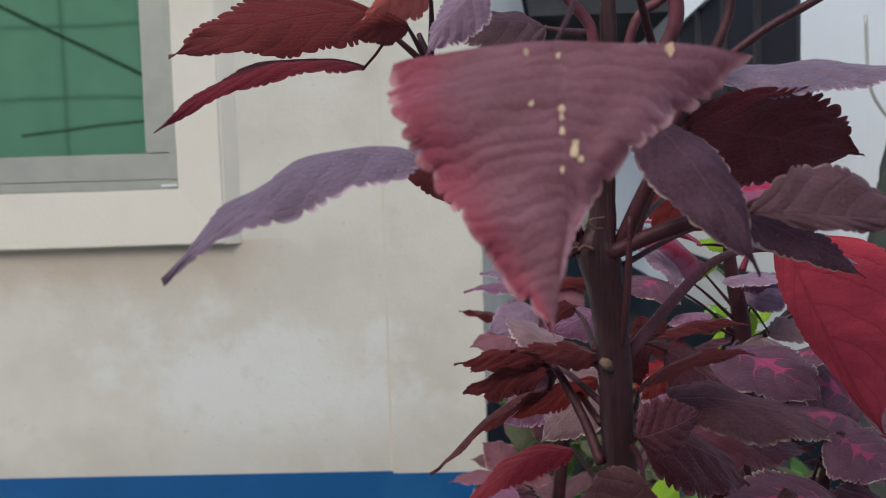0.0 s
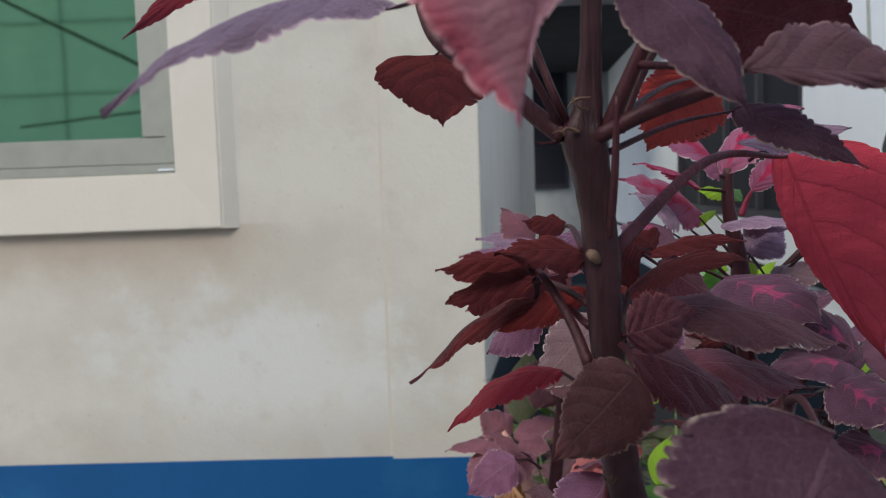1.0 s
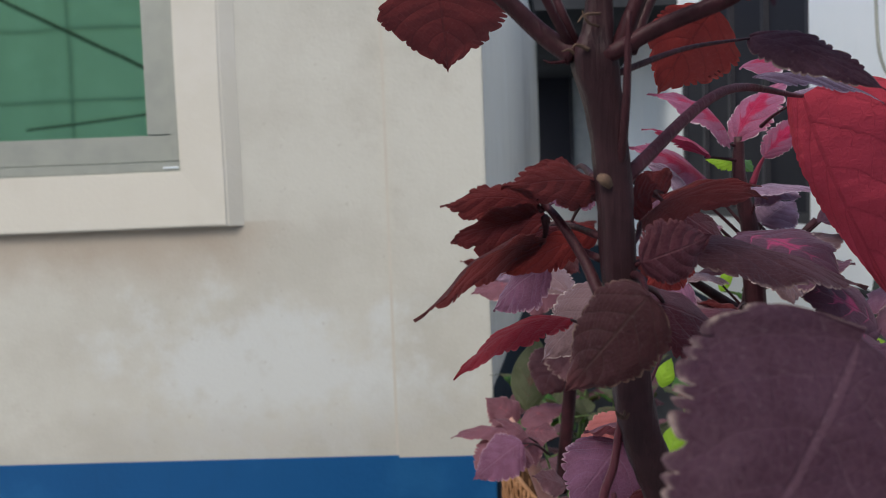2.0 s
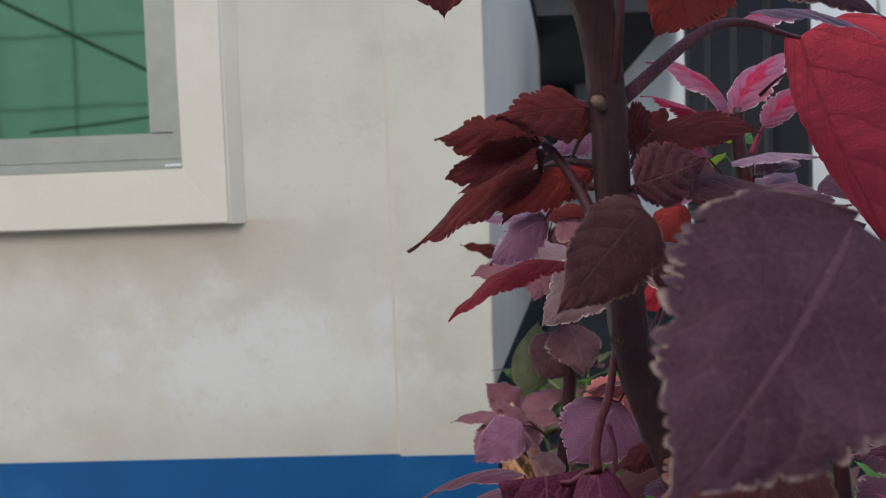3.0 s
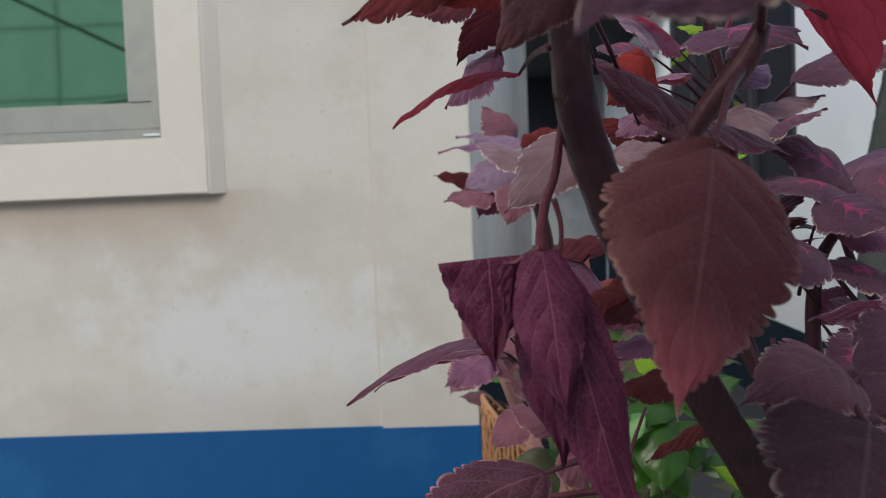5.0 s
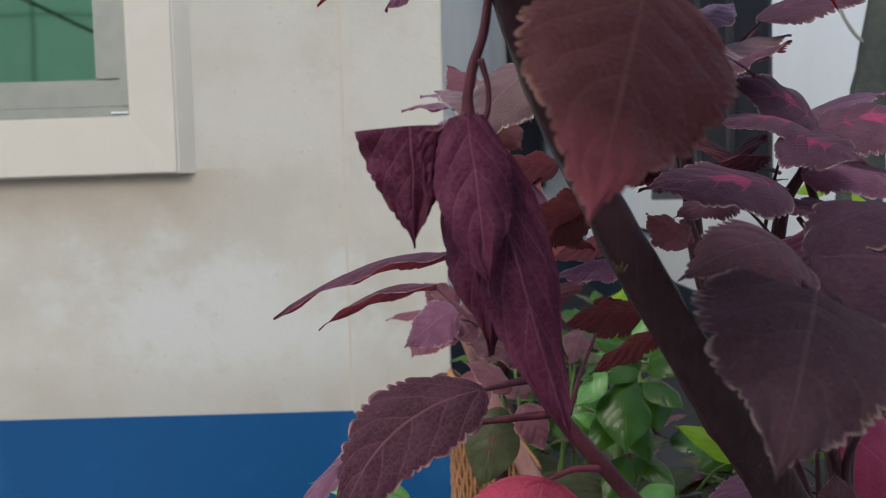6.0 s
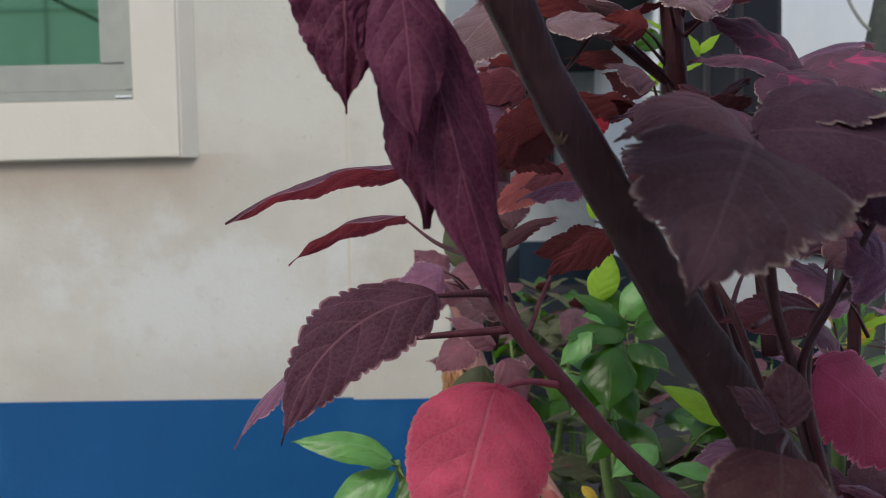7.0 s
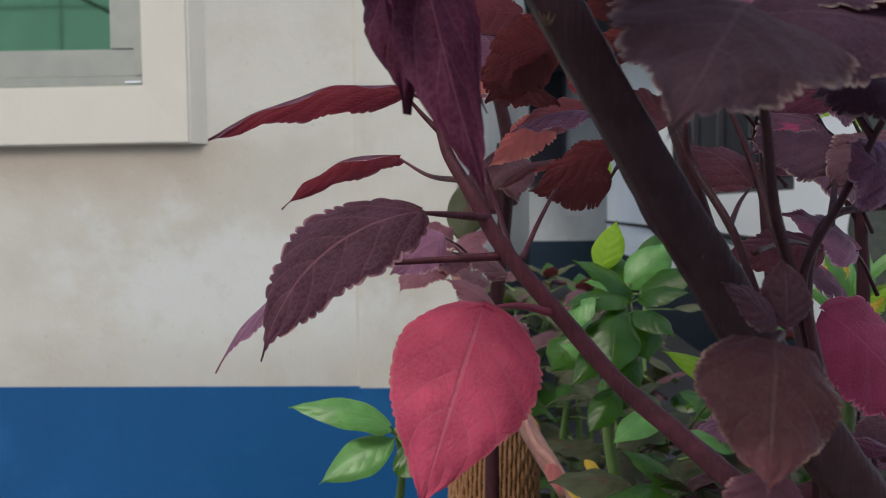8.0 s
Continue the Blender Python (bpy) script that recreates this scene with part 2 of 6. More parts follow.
def green_glass():
    n = Net("green_tinted_glass")
    tr = n.add("BsdfTransparent", {"Color": (0.10, 0.32, 0.17)})
    gl = n.add("BsdfGlossy", {"Color": (0.44, 0.87, 0.48), "Roughness": 0.04})
    p = n.add("TexCoord").outputs["Object"]
    n.put(gl.inputs["Normal"], n.bump(n.noise(p, 3.0, 1), 0.05, 0.01))
    mx = n.add("MixShader", {0: 0.72})
    n.nt.links.new(tr.outputs[0], mx.inputs[1])
    n.nt.links.new(gl.outputs[0], mx.inputs[2])
    return n.done(mx.outputs[0])


def dark_glass():
    n = Net("dark_window_glass")
    bs = n.add("BsdfPrincipled", {"Base Color": (0.020, 0.022, 0.031), "Roughness": 0.5, "Specular IOR Level": 0.15})
    return n.done(bs.outputs[0])


GLASS = green_glass()
DARK_GLASS = dark_glass()

LOOKS = {
    # dark coleus leaves, seen from above purple, against the light red
    "maroon": leaf_material("maroon_leaf", (0.066, 0.018, 0.028), (0.132, 0.054, 0.066), (0.200, 0.025, 0.029), 0.16, edge=(0.12, 0.05, 0.055)),
    "dusky": leaf_material("dusky_leaf", (0.070, 0.032, 0.041), (0.139, 0.078, 0.094), (0.190, 0.034, 0.034), 0.22, edge=(0.17, 0.125, 0.11)),
    "ember": leaf_material("ember_leaf", (0.075, 0.020, 0.024), (0.10, 0.035, 0.04), (0.40, 0.055, 0.045), 0.55, edge=(0.14, 0.04, 0.04)),
    "smoke": leaf_material("smoky_leaf", (0.062, 0.031, 0.040), (0.100, 0.056, 0.068), (0.182, 0.052, 0.058), 0.2, edge=(0.13, 0.09, 0.09)),
    "red": leaf_material("red_leaf", (0.078, 0.032, 0.035), (0.12, 0.050, 0.055), (0.27, 0.052, 0.050), 0.40, edge=(0.11, 0.03, 0.03)),
    "magenta": leaf_material("magenta_leaf", (0.21, 0.030, 0.080), (0.30, 0.07, 0.12), (0.5, 0.04, 0.09), 0.3, edge=(0.34, 0.12, 0.16)),
    "scarlet": leaf_material("scarlet_leaf", (0.37, 0.048, 0.098), (0.48, 0.14, 0.19), (0.62, 0.055, 0.10), 0.3, edge=(0.27, 0.09, 0.10)),
    "purple": leaf_material("purple_leaf", (0.121, 0.053, 0.098), (0.259, 0.129, 0.197), (0.319, 0.053, 0.074), 0.25, edge=(0.28, 0.19, 0.22), sheen=0.2),
    "lilac": leaf_material("lilac_leaf", (0.161, 0.106, 0.161), (0.239, 0.175, 0.230), (0.280, 0.090, 0.120), 0.2, edge=(0.34, 0.28, 0.32), sheen=0.25),
    "dusk_lilac": leaf_material("dusk_lilac_leaf", (0.13, 0.095, 0.14), (0.19, 0.145, 0.19), (0.22, 0.07, 0.09), 0.2, edge=(0.28, 0.22, 0.26), sheen=0.25, quilting=0.7),
    "grape": leaf_material("wilted_leaf", (0.069, 0.013, 0.037), (0.175, 0.056, 0.094), (0.216, 0.024, 0.048), 0.15, sheen=0.0, veins=5.0, veined=1.8),
    "rose": leaf_material("rose_leaf", (0.14, 0.062, 0.085), (0.24, 0.12, 0.14), (0.40, 0.10, 0.11), 0.3, edge=(0.30, 0.19, 0.18), pink=(0.30, 0.07, 0.10), pink_size=0.2),
    "heart": leaf_material("pink_hearted_leaf", (0.068, 0.034, 0.056), (0.155, 0.066, 0.098), (0.26, 0.055, 0.075), 0.24, pink=(0.40, 0.045, 0.14), pink_size=0.33, edge=(0.26, 0.21, 0.18)),
    "flame": leaf_material("crimson_pink_leaf", (0.20, 0.085, 0.15), (0.38, 0.05, 0.12), (0.50, 0.05, 0.11), 0.34, pink=(0.34, 0.010, 0.060), pink_size=0.60, edge=(0.52, 0.42, 0.50), veined=0.8),
    "umber": leaf_material("umber_leaf", (0.046, 0.017, 0.021), (0.072, 0.041, 0.038), (0.152, 0.033, 0.028), 0.22, edge=(0.15, 0.105, 0.08), sheen=0.08, veined=1.3, quilting=0.4, blush=(0.13, 0.045, 0.05)),
    "salmon": leaf_material("salmon_underside_leaf", (0.40, 0.13, 0.125), (0.5, 0.22, 0.20), (0.66, 0.16, 0.14), 0.4, edge=(0.5, 0.25, 0.2)),
    "grey": leaf_material("grey_rose_leaf", (0.125, 0.080, 0.088), (0.21, 0.14, 0.15), (0.24, 0.085, 0.08), 0.25, edge=(0.36, 0.30, 0.28), sheen=0.25),
    "rose_front": leaf_material("broad_rosy_leaf", (0.155, 0.078, 0.105), (0.21, 0.12, 0.145), (0.44, 0.06, 0.08), 0.3, edge=(0.26, 0.16, 0.17), sheen=0.3, quilting=0.32, veins=24.0, veined=0.2, sweep=0.9, wander=2.2, flush=(0.26, 0.045, 0.075)),
    "dusky_front": leaf_material("broad_dusky_leaf", (0.044, 0.024, 0.031), (0.082, 0.050, 0.060), (0.125, 0.026, 0.029), 0.22, veined=1.2, edge=(0.13, 0.10, 0.09), sheen=0.02, gloss=0.1),
    "plum_front": leaf_material("broad_plum_leaf", (0.043, 0.022, 0.036), (0.090, 0.050, 0.070), (0.132, 0.026, 0.036), 0.2, edge=(0.17, 0.135, 0.12), sheen=0.0, gloss=0.08),
    "maroon_front": leaf_material("broad_maroon_leaf", (0.050, 0.019, 0.021), (0.13, 0.055, 0.055), (0.34, 0.055, 0.045), 0.28, edge=(0.11, 0.065, 0.055), blush=(0.24, 0.055, 0.08), veined=1.4),
    "red_leaf_big": leaf_material("hanging_red_leaf", (0.065, 0.012, 0.018), (0.12, 0.022, 0.03), (0.68, 0.075, 0.105), 0.62, edge=(0.13, 0.03, 0.03)),
    "crimson": leaf_material("crimson_leaf", (0.17, 0.017, 0.032), (0.28, 0.065, 0.08), (0.5, 0.03, 0.045), 0.42, edge=(0.26, 0.07, 0.08)),
    "poppy": leaf_material("poppy_red_leaf", (0.26, 0.014, 0.03), (0.32, 0.05, 0.06), (0.6, 0.028, 0.05), 0.4),
    "twotone": leaf_material("two_tone_leaf", (0.095, 0.040, 0.068), (0.16, 0.08, 0.11), (0.24, 0.024, 0.032), 0.42, edge=(0.26, 0.17, 0.20), sheen=0.15),
    "purple_near": leaf_material("plum_leaf", (0.046, 0.018, 0.032), (0.17, 0.075, 0.10), (0.18, 0.024, 0.036), 0.24, edge=(0.24, 0.14, 0.16), veined=1.6),
    "green": leaf_material("green_leaf", (0.024, 0.078, 0.008), (0.045, 0.12, 0.02), (0.13, 0.36, 0.012), 0.35, sheen=0.0, quilting=0.2, rough=0.3, gloss=0.45),
    "pale_green": leaf_material("pale_green_leaf", (0.085, 0.24, 0.055), (0.18, 0.35, 0.15), (0.22, 0.48, 0.055), 0.3, sheen=0.0, quilting=0.2, rough=0.35, gloss=0.5),
    "lime": leaf_material("lime_leaf", (0.20, 0.36, 0.03), (0.30, 0.46, 0.09), (0.5, 0.8, 0.05), 0.5, sheen=0.0, rough=0.4),
    "yellow": leaf_material("yellow_leaf", (0.55, 0.38, 0.04), (0.6, 0.48, 0.17), (0.8, 0.58, 0.1), 0.4, sheen=0.0, edge=(0.6, 0.5, 0.35)),
    "olive": leaf_material("shaded_croton_leaf", (0.050, 0.060, 0.032), (0.11, 0.11, 0.07), (0.15, 0.18, 0.05), 0.25, sheen=0.0, rough=0.45, pink=(0.09, 0.035, 0.032), pink_size=0.3),
}


# ---- builders ----
def mesh_object(name, bm, mat, parent=None, label="", smooth=False):
    me = bpy.data.meshes.new(name)
    if smooth:
        for f in bm.faces:
            f.smooth = True
    bm.to_mesh(me)
    bm.free()
    if mat:
        me.materials.append(mat)
    ob = new(name, me)
    if parent is not None:
        ob.parent = parent
    if label:
        ob["label"] = label
    return ob


def part(name, bm, mat, parent, label="", smooth=False):
    return mesh_object(name, bm, mat, parent, label, smooth)


def box(bm, x0, y0, z0, x1, y1, z1, bevel=0.0):
    vs = [bm.verts.new((x, y, z)) for z in (z0, z1) for x, y in ((x0, y0), (x1, y0), (x1, y1), (x0, y1))]
    fs = [bm.faces.new([vs[i] for i in q]) for q in ((3, 2, 1, 0), (4, 5, 6, 7), (0, 1, 5, 4), (1, 2, 6, 5), (2, 3, 7, 6), (3, 0, 4, 7))]
    if bevel:
        bmesh.ops.bevel(bm, geom=list({e for f in fs for e in f.edges}), offset=bevel, segments=2, affect="EDGES")
    return bm


def boxes(*rows, bevel=0.0):
    bm = bmesh.new()
    for r in rows:
        box(bm, *r, bevel=bevel)
    return bm


def spline(points, steps=6):
    """Points along a smooth curve through the given ones; each may carry a radius as its fourth number."""
    p = [np.array(q, float) for q in points]
    p = [2 * p[0] - p[1]] + p + [2 * p[-1] - p[-2]]
    out = []
    for i in range(1, len(p) - 2):
        a, b, c, d = p[i - 1:i + 3]
        for k in range(steps):
            s = k / steps
            out.append(0.5 * (2 * b + (c - a) * s + (2 * a - 5 * b + 4 * c - d) * s * s + (3 * b - a - 3 * c + d) * s ** 3))
    return out + [p[-2]]


def tube(bm, rows, sides=8, square=0.0, knots=0.0):
    """A tapered tube through rows of x, y, z, radius."""
    rings = []
    side = None
    pts = [Vector(r[:3]) for r in rows]
    for i, r in enumerate(rows):
        d = (pts[min(i + 1, len(pts) - 1)] - pts[max(i - 1, 0)]).normalized()
        if side is None:
            side = d.orthogonal().normalized()
        side = (side - d * side.dot(d)).normalized()
        up = d.cross(side)
        ring = []
        for k in range(sides):
            a = 2 * math.pi * k / sides
            rad = r[3] * (1 + square * math.cos(4 * a)) * (1 + knots * noise.noise(pts[i] * 90 + Vector((k, 0, 0))))
            ring.append(bm.verts.new(pts[i] + (side * math.cos(a) + up * math.sin(a)) * rad))
        rings.append(ring)
    for a, b in zip(rings, rings[1:]):
        for k in range(sides):
            bm.faces.new((a[k], a[(k + 1) % sides], b[(k + 1) % sides], b[k]))
    bm.faces.new(rings[0][::-1])
    bm.faces.new(rings[-1])
    return bm


def tube_part(name, points, mat, parent, sides=10, square=0.0, knots=0.0, steps=6, label=""):
    bm = bmesh.new()
    o = Vector(parent.location) if parent is not None else Vector()
    p = parent.parent if parent is not None else None
    while p is not None:
        o += Vector(p.location)
        p = p.parent
    rows = [(*(Vector(r[:3]) - o), r[3]) for r in spline(points, steps)]
    tube(bm, rows, sides, square, knots)
    return part(name, bm, mat, parent, label, True)


LEAF_COUNT = [0]


def leaf(plant, base, tip, width, up=(0, 0, 1), sag=0.1, fold=0.15, kind="maroon", root=None, lift=0.06, twist=0.0, ruffle=0.03, teeth=14, tooth=0.045,
         shape=0.62, cup=0.0, stalk=0.0017, stem_mat=None, start=0.0, bow=0.0, spots=(), lop=0.0, pinch=0.0, crease=0.0, hook=0.0, skew=0.0):
    """One leaf from base to tip. up: the way its upper face looks; sag: how far it arches; fold: how steeply its halves slope from the midrib;
    lop: how much narrower one half is; pinch: how much faster that half narrows towards the tip; hook: a thin crooked end;
    crease: limp folds along the blade; skew: how far one half lags behind the other; root: where its stalk leaves the stem."""
    LEAF_COUNT[0] += 1
    rnd = random.Random(LEAF_COUNT[0] * 7)
    o = Vector(plant.location)
    b, t = Vector(base) - o, Vector(tip) - o
    d = t - b
    length = d.length
    d.normalize()
    n = Vector(up)
    n = (n - d * n.dot(d)).normalized()
    s = d.cross(n)
    nu, half = max(40, teeth * 6), 8
    bm = bmesh.new()
    uvl = bm.loops.layers.uv.new("leaf")
    peak = max(math.sin(math.pi * (i / 50) ** shape) ** 0.9 for i in range(51))
    ph = rnd.uniform(0, 6.28)
    bend = rnd.uniform(-0.025, 0.025)
    flat = 0.35 if kind in ("green", "pale_green", "lime") else 1.0
    bump_, wave, fine_ = 0.045 * width, 0.009 * flat * width, 0.006 * flat * width
    scallop = tooth * (3.0 if width < 0.062 else 2.2)
    grid, coords, middles = [], {}, []
    for i in range(nu + 1):
        u = i / nu
        o_ = start + (1 - start) * u
        arch = sag * length * 4 * (u ** 0.85) * (1 - u ** 0.85)
        c = b + d * (u * length * (1 - 0.06 * sag)) + n * arch + s * ((bow + bend) * length * 4 * u * (1 - u))
        if hook and u > 0.9:
            c += n * (hook * length * ((u - 0.9) / 0.1) ** 2)
        tw = twist * (u - 0.3)
        ss, nn = s * math.cos(tw) + n * math.sin(tw), n * math.cos(tw) - s * math.sin(tw)
        h = max(0.0, math.sin(math.pi * min(1, o_) ** shape)) ** 0.9 / peak * width / 2
        h *= 1 + 0.07 * noise.noise(Vector((u * 3.1, ph * 3, 1.5)))
        h *= 1 - 0.35 * max(0, o_ - 0.68) / 0.32
        if o_ > 0.86:
            h *= 1 - 0.55 * min(1, (o_ - 0.86) / 0.10)
        along = (u + 0.35 / teeth * math.sin(u * teeth * 1.9 + ph)) * teeth
        # rounded teeth that lean towards the tip, with sharp notches between them
        saws = []
        for sh in (0.0, 0.37):
            k_ = math.floor(along + sh)
            fr = along + sh - k_
            saw = math.sin(math.pi * fr ** 1.5) ** 0.75 - 0.45
            saws.append((saw * (0.65 + 0.7 * (0.5 + 0.5 * math.sin(k_ * 12.9 + ph + sh * 9))), max(0, fr - 0.45)))
        back = 0.05 * width * max(0, 0.12 - o_) / 0.12
        row = []
        for j in range(-half, half + 1):
            v = math.copysign((abs(j) / half) ** 0.8, j)
            e = abs(v)
            saw, lean = saws[0 if v > 0 else 1]
            hh = h
            fade = min(1, u * 8) * min(1, (1 - u) * 9)
            if e > 0.85:
                hh = h + scallop * (width / 2) * saw * fade * min(1.4, 0.35 + h / (width * 0.4)) * (1 if e > 0.99 else 0.3)
            hh *= 1 - max(0.0, -lop if v > 0 else lop)
            if pinch * v > 0:
                hh *= (1 - u) ** abs(pinch)
            q = c + ss * (v * hh) - nn * (fold * e * hh) + nn * (cup * (e ** 2) * hh)
            q += nn * (ruffle * width * math.sin(u * 17 + ph + (1.7 if v > 0 else 0)) * e * e)
            q -= nn * (0.10 * hh * e ** 5)
            q += nn * (bump_ * noise.noise(Vector((u * 2.6 + ph, v * 1.5, ph * 2))) * min(1, 0.3 + e))
            # the blade swells between its side veins
            q += nn * (wave * (abs(math.sin((u * 7 - e ** 1.3 * 1.7 + (0.4 if v > 0 else 0)) * math.pi)) ** 0.7) * min(1, e * 4) * (1 - 0.6 * e) * fade)
            q += nn * (fine_ * noise.noise(q * 130 + Vector((ph, 0, 0))))
            if crease:
                q += nn * (crease * width * math.sin(v * 6.5 + ph + 2.2 * u) * (0.3 + 0.7 * u) * min(1, u * 5))
                q += ss * (crease * width * 0.5 * noise.noise(Vector((u * 3.5, v, ph))))
            q -= d * (back * e - skew * v * hh)
            if e > 0.99:
                q += d * (scallop * width * 0.5 * lean * fade)
            vert = bm.verts.new(q)
            coords[vert] = (o_, v)
            row.append(vert)
        grid.append(row)
        middles.append([v_.co.copy() for v_ in row])
    for r0, r1 in zip(grid, grid[1:]):
        for j in range(2 * half):
            f = bm.faces.new((r0[j], r0[j + 1], r1[j + 1], r1[j]))
            for lp in f.loops:
                lp[uvl].uv = coords[lp.vert]
    ob = part("leaf", bm, LOOKS[kind], plant, "", True)
    for su, sv, sr in spots:
        # dry, pale patches eaten into the blade
        i_, j_ = int(su * nu), half + int(round(sv * half))
        p0, p1 = middles[i_][j_], middles[min(i_ + 1, nu)][j_]
        pb = bmesh.new()
        ring_ = [pb.verts.new(p0 + (d * math.cos(a) * 1.6 + s * math.sin(a)) * sr * (0.7 + 0.6 * rnd.random()) + n * 0.0006) for a in [2 * math.pi * q / 9 for q in range(9)]]
        low_ = [pb.verts.new(v_.co - n * 0.0007) for v_ in ring_]
        pb.faces.new(ring_)
        for q in range(9):
            pb.faces.new((ring_[q], low_[q], low_[(q + 1) % 9], ring_[(q + 1) % 9]))
        part("dry_patch", pb, DRY_PATCH, ob, "pale dry patch", False)
    if root is not None:
        r = Vector(root) - o
        mid = (r + b) / 2 + Vector((0, 0, lift * (b - r).length))
        b = middles[0][half] - n * stalk * 0.4
        mid = mid - n * 0.003
        sb = bmesh.new()
        tube(sb, spline([(*r, stalk * 1.4), (*mid, stalk * 1.0), (*b, stalk * 0.5)], 7), 7)
        part("petiole", sb, stem_mat or (STEM_GREEN if kind in ("green", "pale_green", "lime", "olive") else STEM), ob, "", True)
    return ob


def thing(name, at, label, category, group=""):
    e = new(name)
    e.location = at
    e.empty_display_size = 0.05
    return tagged(e, label, category, group)


# ---- the house and its yard ----
ground_bm = bmesh.new()
bmesh.ops.create_grid(ground_bm, x_segments=8, y_segments=8, size=300)
tagged(mesh_object("ground", ground_bm, YARD), "grey concrete yard around the house", "ground", kind="structure")
bed_bm = boxes((-0.9, 0.45, -0.1, 1.9, 3.3, 0.03))
tagged(mesh_object("soil_bed", bed_bm, SOIL), "dark planting soil below the plants", "soil", kind="structure")

tagged(mesh_object("alley_floor", boxes((0.0, 3.31, -0.05, 4.0, 14.0, 0.012)), CONCRETE), "dark concrete floor of the alley", "ground", kind="structure")

FACE = 3.40          # front wall of the house
DADO = 0.586
CORNER = 0.162
SILL_X, SILL_Z = -1.046, 1.753       # inner edge of the concrete surround
WIN_L, WIN_T = -2.55, 2.95

wall = boxes((-6, FACE, 0, WIN_L, FACE + 0.18, 3.4), (SILL_X, FACE, 0, CORNER - 0.003, FACE + 0.18, 3.4),
             (WIN_L, FACE, 0, SILL_X, FACE + 0.18, SILL_Z), (WIN_L, FACE, WIN_T, SILL_X, FACE + 0.18, 3.4))
tagged(mesh_object("wall_front", wall, HOUSE), "cream painted plaster house wall with pale damp stains", "wall", kind="structure")
pil = boxes((-0.222, FACE - 0.018, 0, CORNER, FACE - 0.001, 3.4), bevel=0.005)
tagged(mesh_object("wall_pilaster", pil, HOUSE), "shallow cream plaster pilaster at the corner of the house", "wall", kind="structure")
# thin strip whose darker colour paints the soft shadow along the pilaster joint
joint = boxes((-0.234, FACE - 0.0022, DADO + 0.001, -0.2225, FACE - 0.0006, 3.39))
tagged(mesh_object("trim_joint", joint, JOINT_SHADE), "thin darker strip painted as the shadow line beside the pilaster", "trim", kind="structure")
dado = boxes((-6, FACE - 0.006, 0, -0.223, FACE - 0.0005, DADO), (-0.223, FACE - 0.023, 0, CORNER + 0.002, FACE - 0.0185, DADO - 0.004))
tagged(mesh_object("wall_dado", dado, BLUE), "glossy deep blue painted dado along the house wall", "wall", kind="structure")

# concrete surround of the window, uneven like hand-laid plaster
sur = bmesh.new()
outer = ((WIN_L - 0.219, 1.529), (SILL_X + 0.184, 1.529), (SILL_X + 0.184, WIN_T + 0.2), (WIN_L - 0.219, WIN_T + 0.2))
inner = ((WIN_L, SILL_Z), (SILL_X, SILL_Z), (SILL_X, WIN_T), (WIN_L, WIN_T))
rings = [[sur.verts.new((x, y, z)) for x, z in ring] for ring, y in ((outer, FACE - 0.014), (inner, FACE - 0.016), (inner, FACE - 0.001), (outer, FACE - 0.001))]
for v in rings[0][:2]:
    v.co.y = FACE - 0.030
for v in rings[3][1:3]:
    v.co.x += 0.060        # feathered out to the wall on this side
for a, b in zip(rings, rings[1:] + rings[:1]):
    for k in range(4):
        sur.faces.new((a[k], a[(k + 1) % 4], b[(k + 1) % 4], b[k]))
bmesh.ops.recalc_face_normals(sur, faces=sur.faces)
bmesh.ops.bevel(sur, geom=[e for e in sur.edges if e.verts[0] in rings[0] + rings[1] and e.verts[1] in rings[0] + rings[1] and not ((e.verts[0] in rings[0]) ^ (e.verts[1] in rings[0]))], offset=0.006, segments=2, affect="EDGES")
bmesh.ops.subdivide_edges(sur, edges=[e for e in sur.edges if e.calc_length() > 0.5], cuts=24, use_grid_fill=True)
for v in sur.verts:
    v.co.z += 0.006 * noise.noise(v.co * 1.7)
    v.co.x += 0.004 * noise.noise(v.co * 1.9 + Vector((5, 0, 0)))
tagged(mesh_object("window_surround", sur, TRIM_PAINT), "raised cream plaster surround of the window", "window surround", kind="structure")

window = tagged(new("window_1"), "aluminium sliding window with green tinted glass", "window", kind="structure")
window.location = (SILL_X, FACE, SILL_Z)


def bar(name, x0, z0, x1, z1, y0, y1, mat, bevel=0.003):
    return part(name, boxes((x0, y0, z0, x1, y1, z1), bevel=bevel), mat, window)


W, H = SILL_X - WIN_L, WIN_T - SILL_Z
bar("window_frame", -W, 0, 0, 0.040, 0.0, 0.09, ALUMINIUM)
bar("window_frame", -0.034, 0.041, 0, H, 0.0, 0.09, ALUMINIUM)
bar("window_frame", -W, 0.041, -W + 0.034, H, 0.0, 0.09, ALUMINIUM)
bar("window_frame", -W + 0.035, H - 0.04, -0.035, H, 0.0, 0.09, ALUMINIUM)
bar("window_sash", -0.86, 0.042, -0.036, 0.148, 0.025, 0.055, ALUMINIUM)
bar("window_sash", -0.134, 0.149, -0.036, H - 0.041, 0.022, 0.055, ALUMINIUM)
bar("window_sash", -0.86, 0.149, -0.80, H - 0.041, 0.025, 0.055, ALUMINIUM)
bar("window_sash", -W + 0.036, 0.042, -0.87, 0.148, 0.058, 0.085, ALUMINIUM)
pane = part("pane", boxes((-0.80, 0.036, 0.149, -0.135, 0.042, H - 0.042)), GLASS, window, "green tinted pane")
pane.visible_shadow = False
pane = part("pane", boxes((-W + 0.04, 0.068, 0.149, -0.87, 0.074, H - 0.042)), GLASS, window, "green tinted pane")
pane.visible_shadow = False
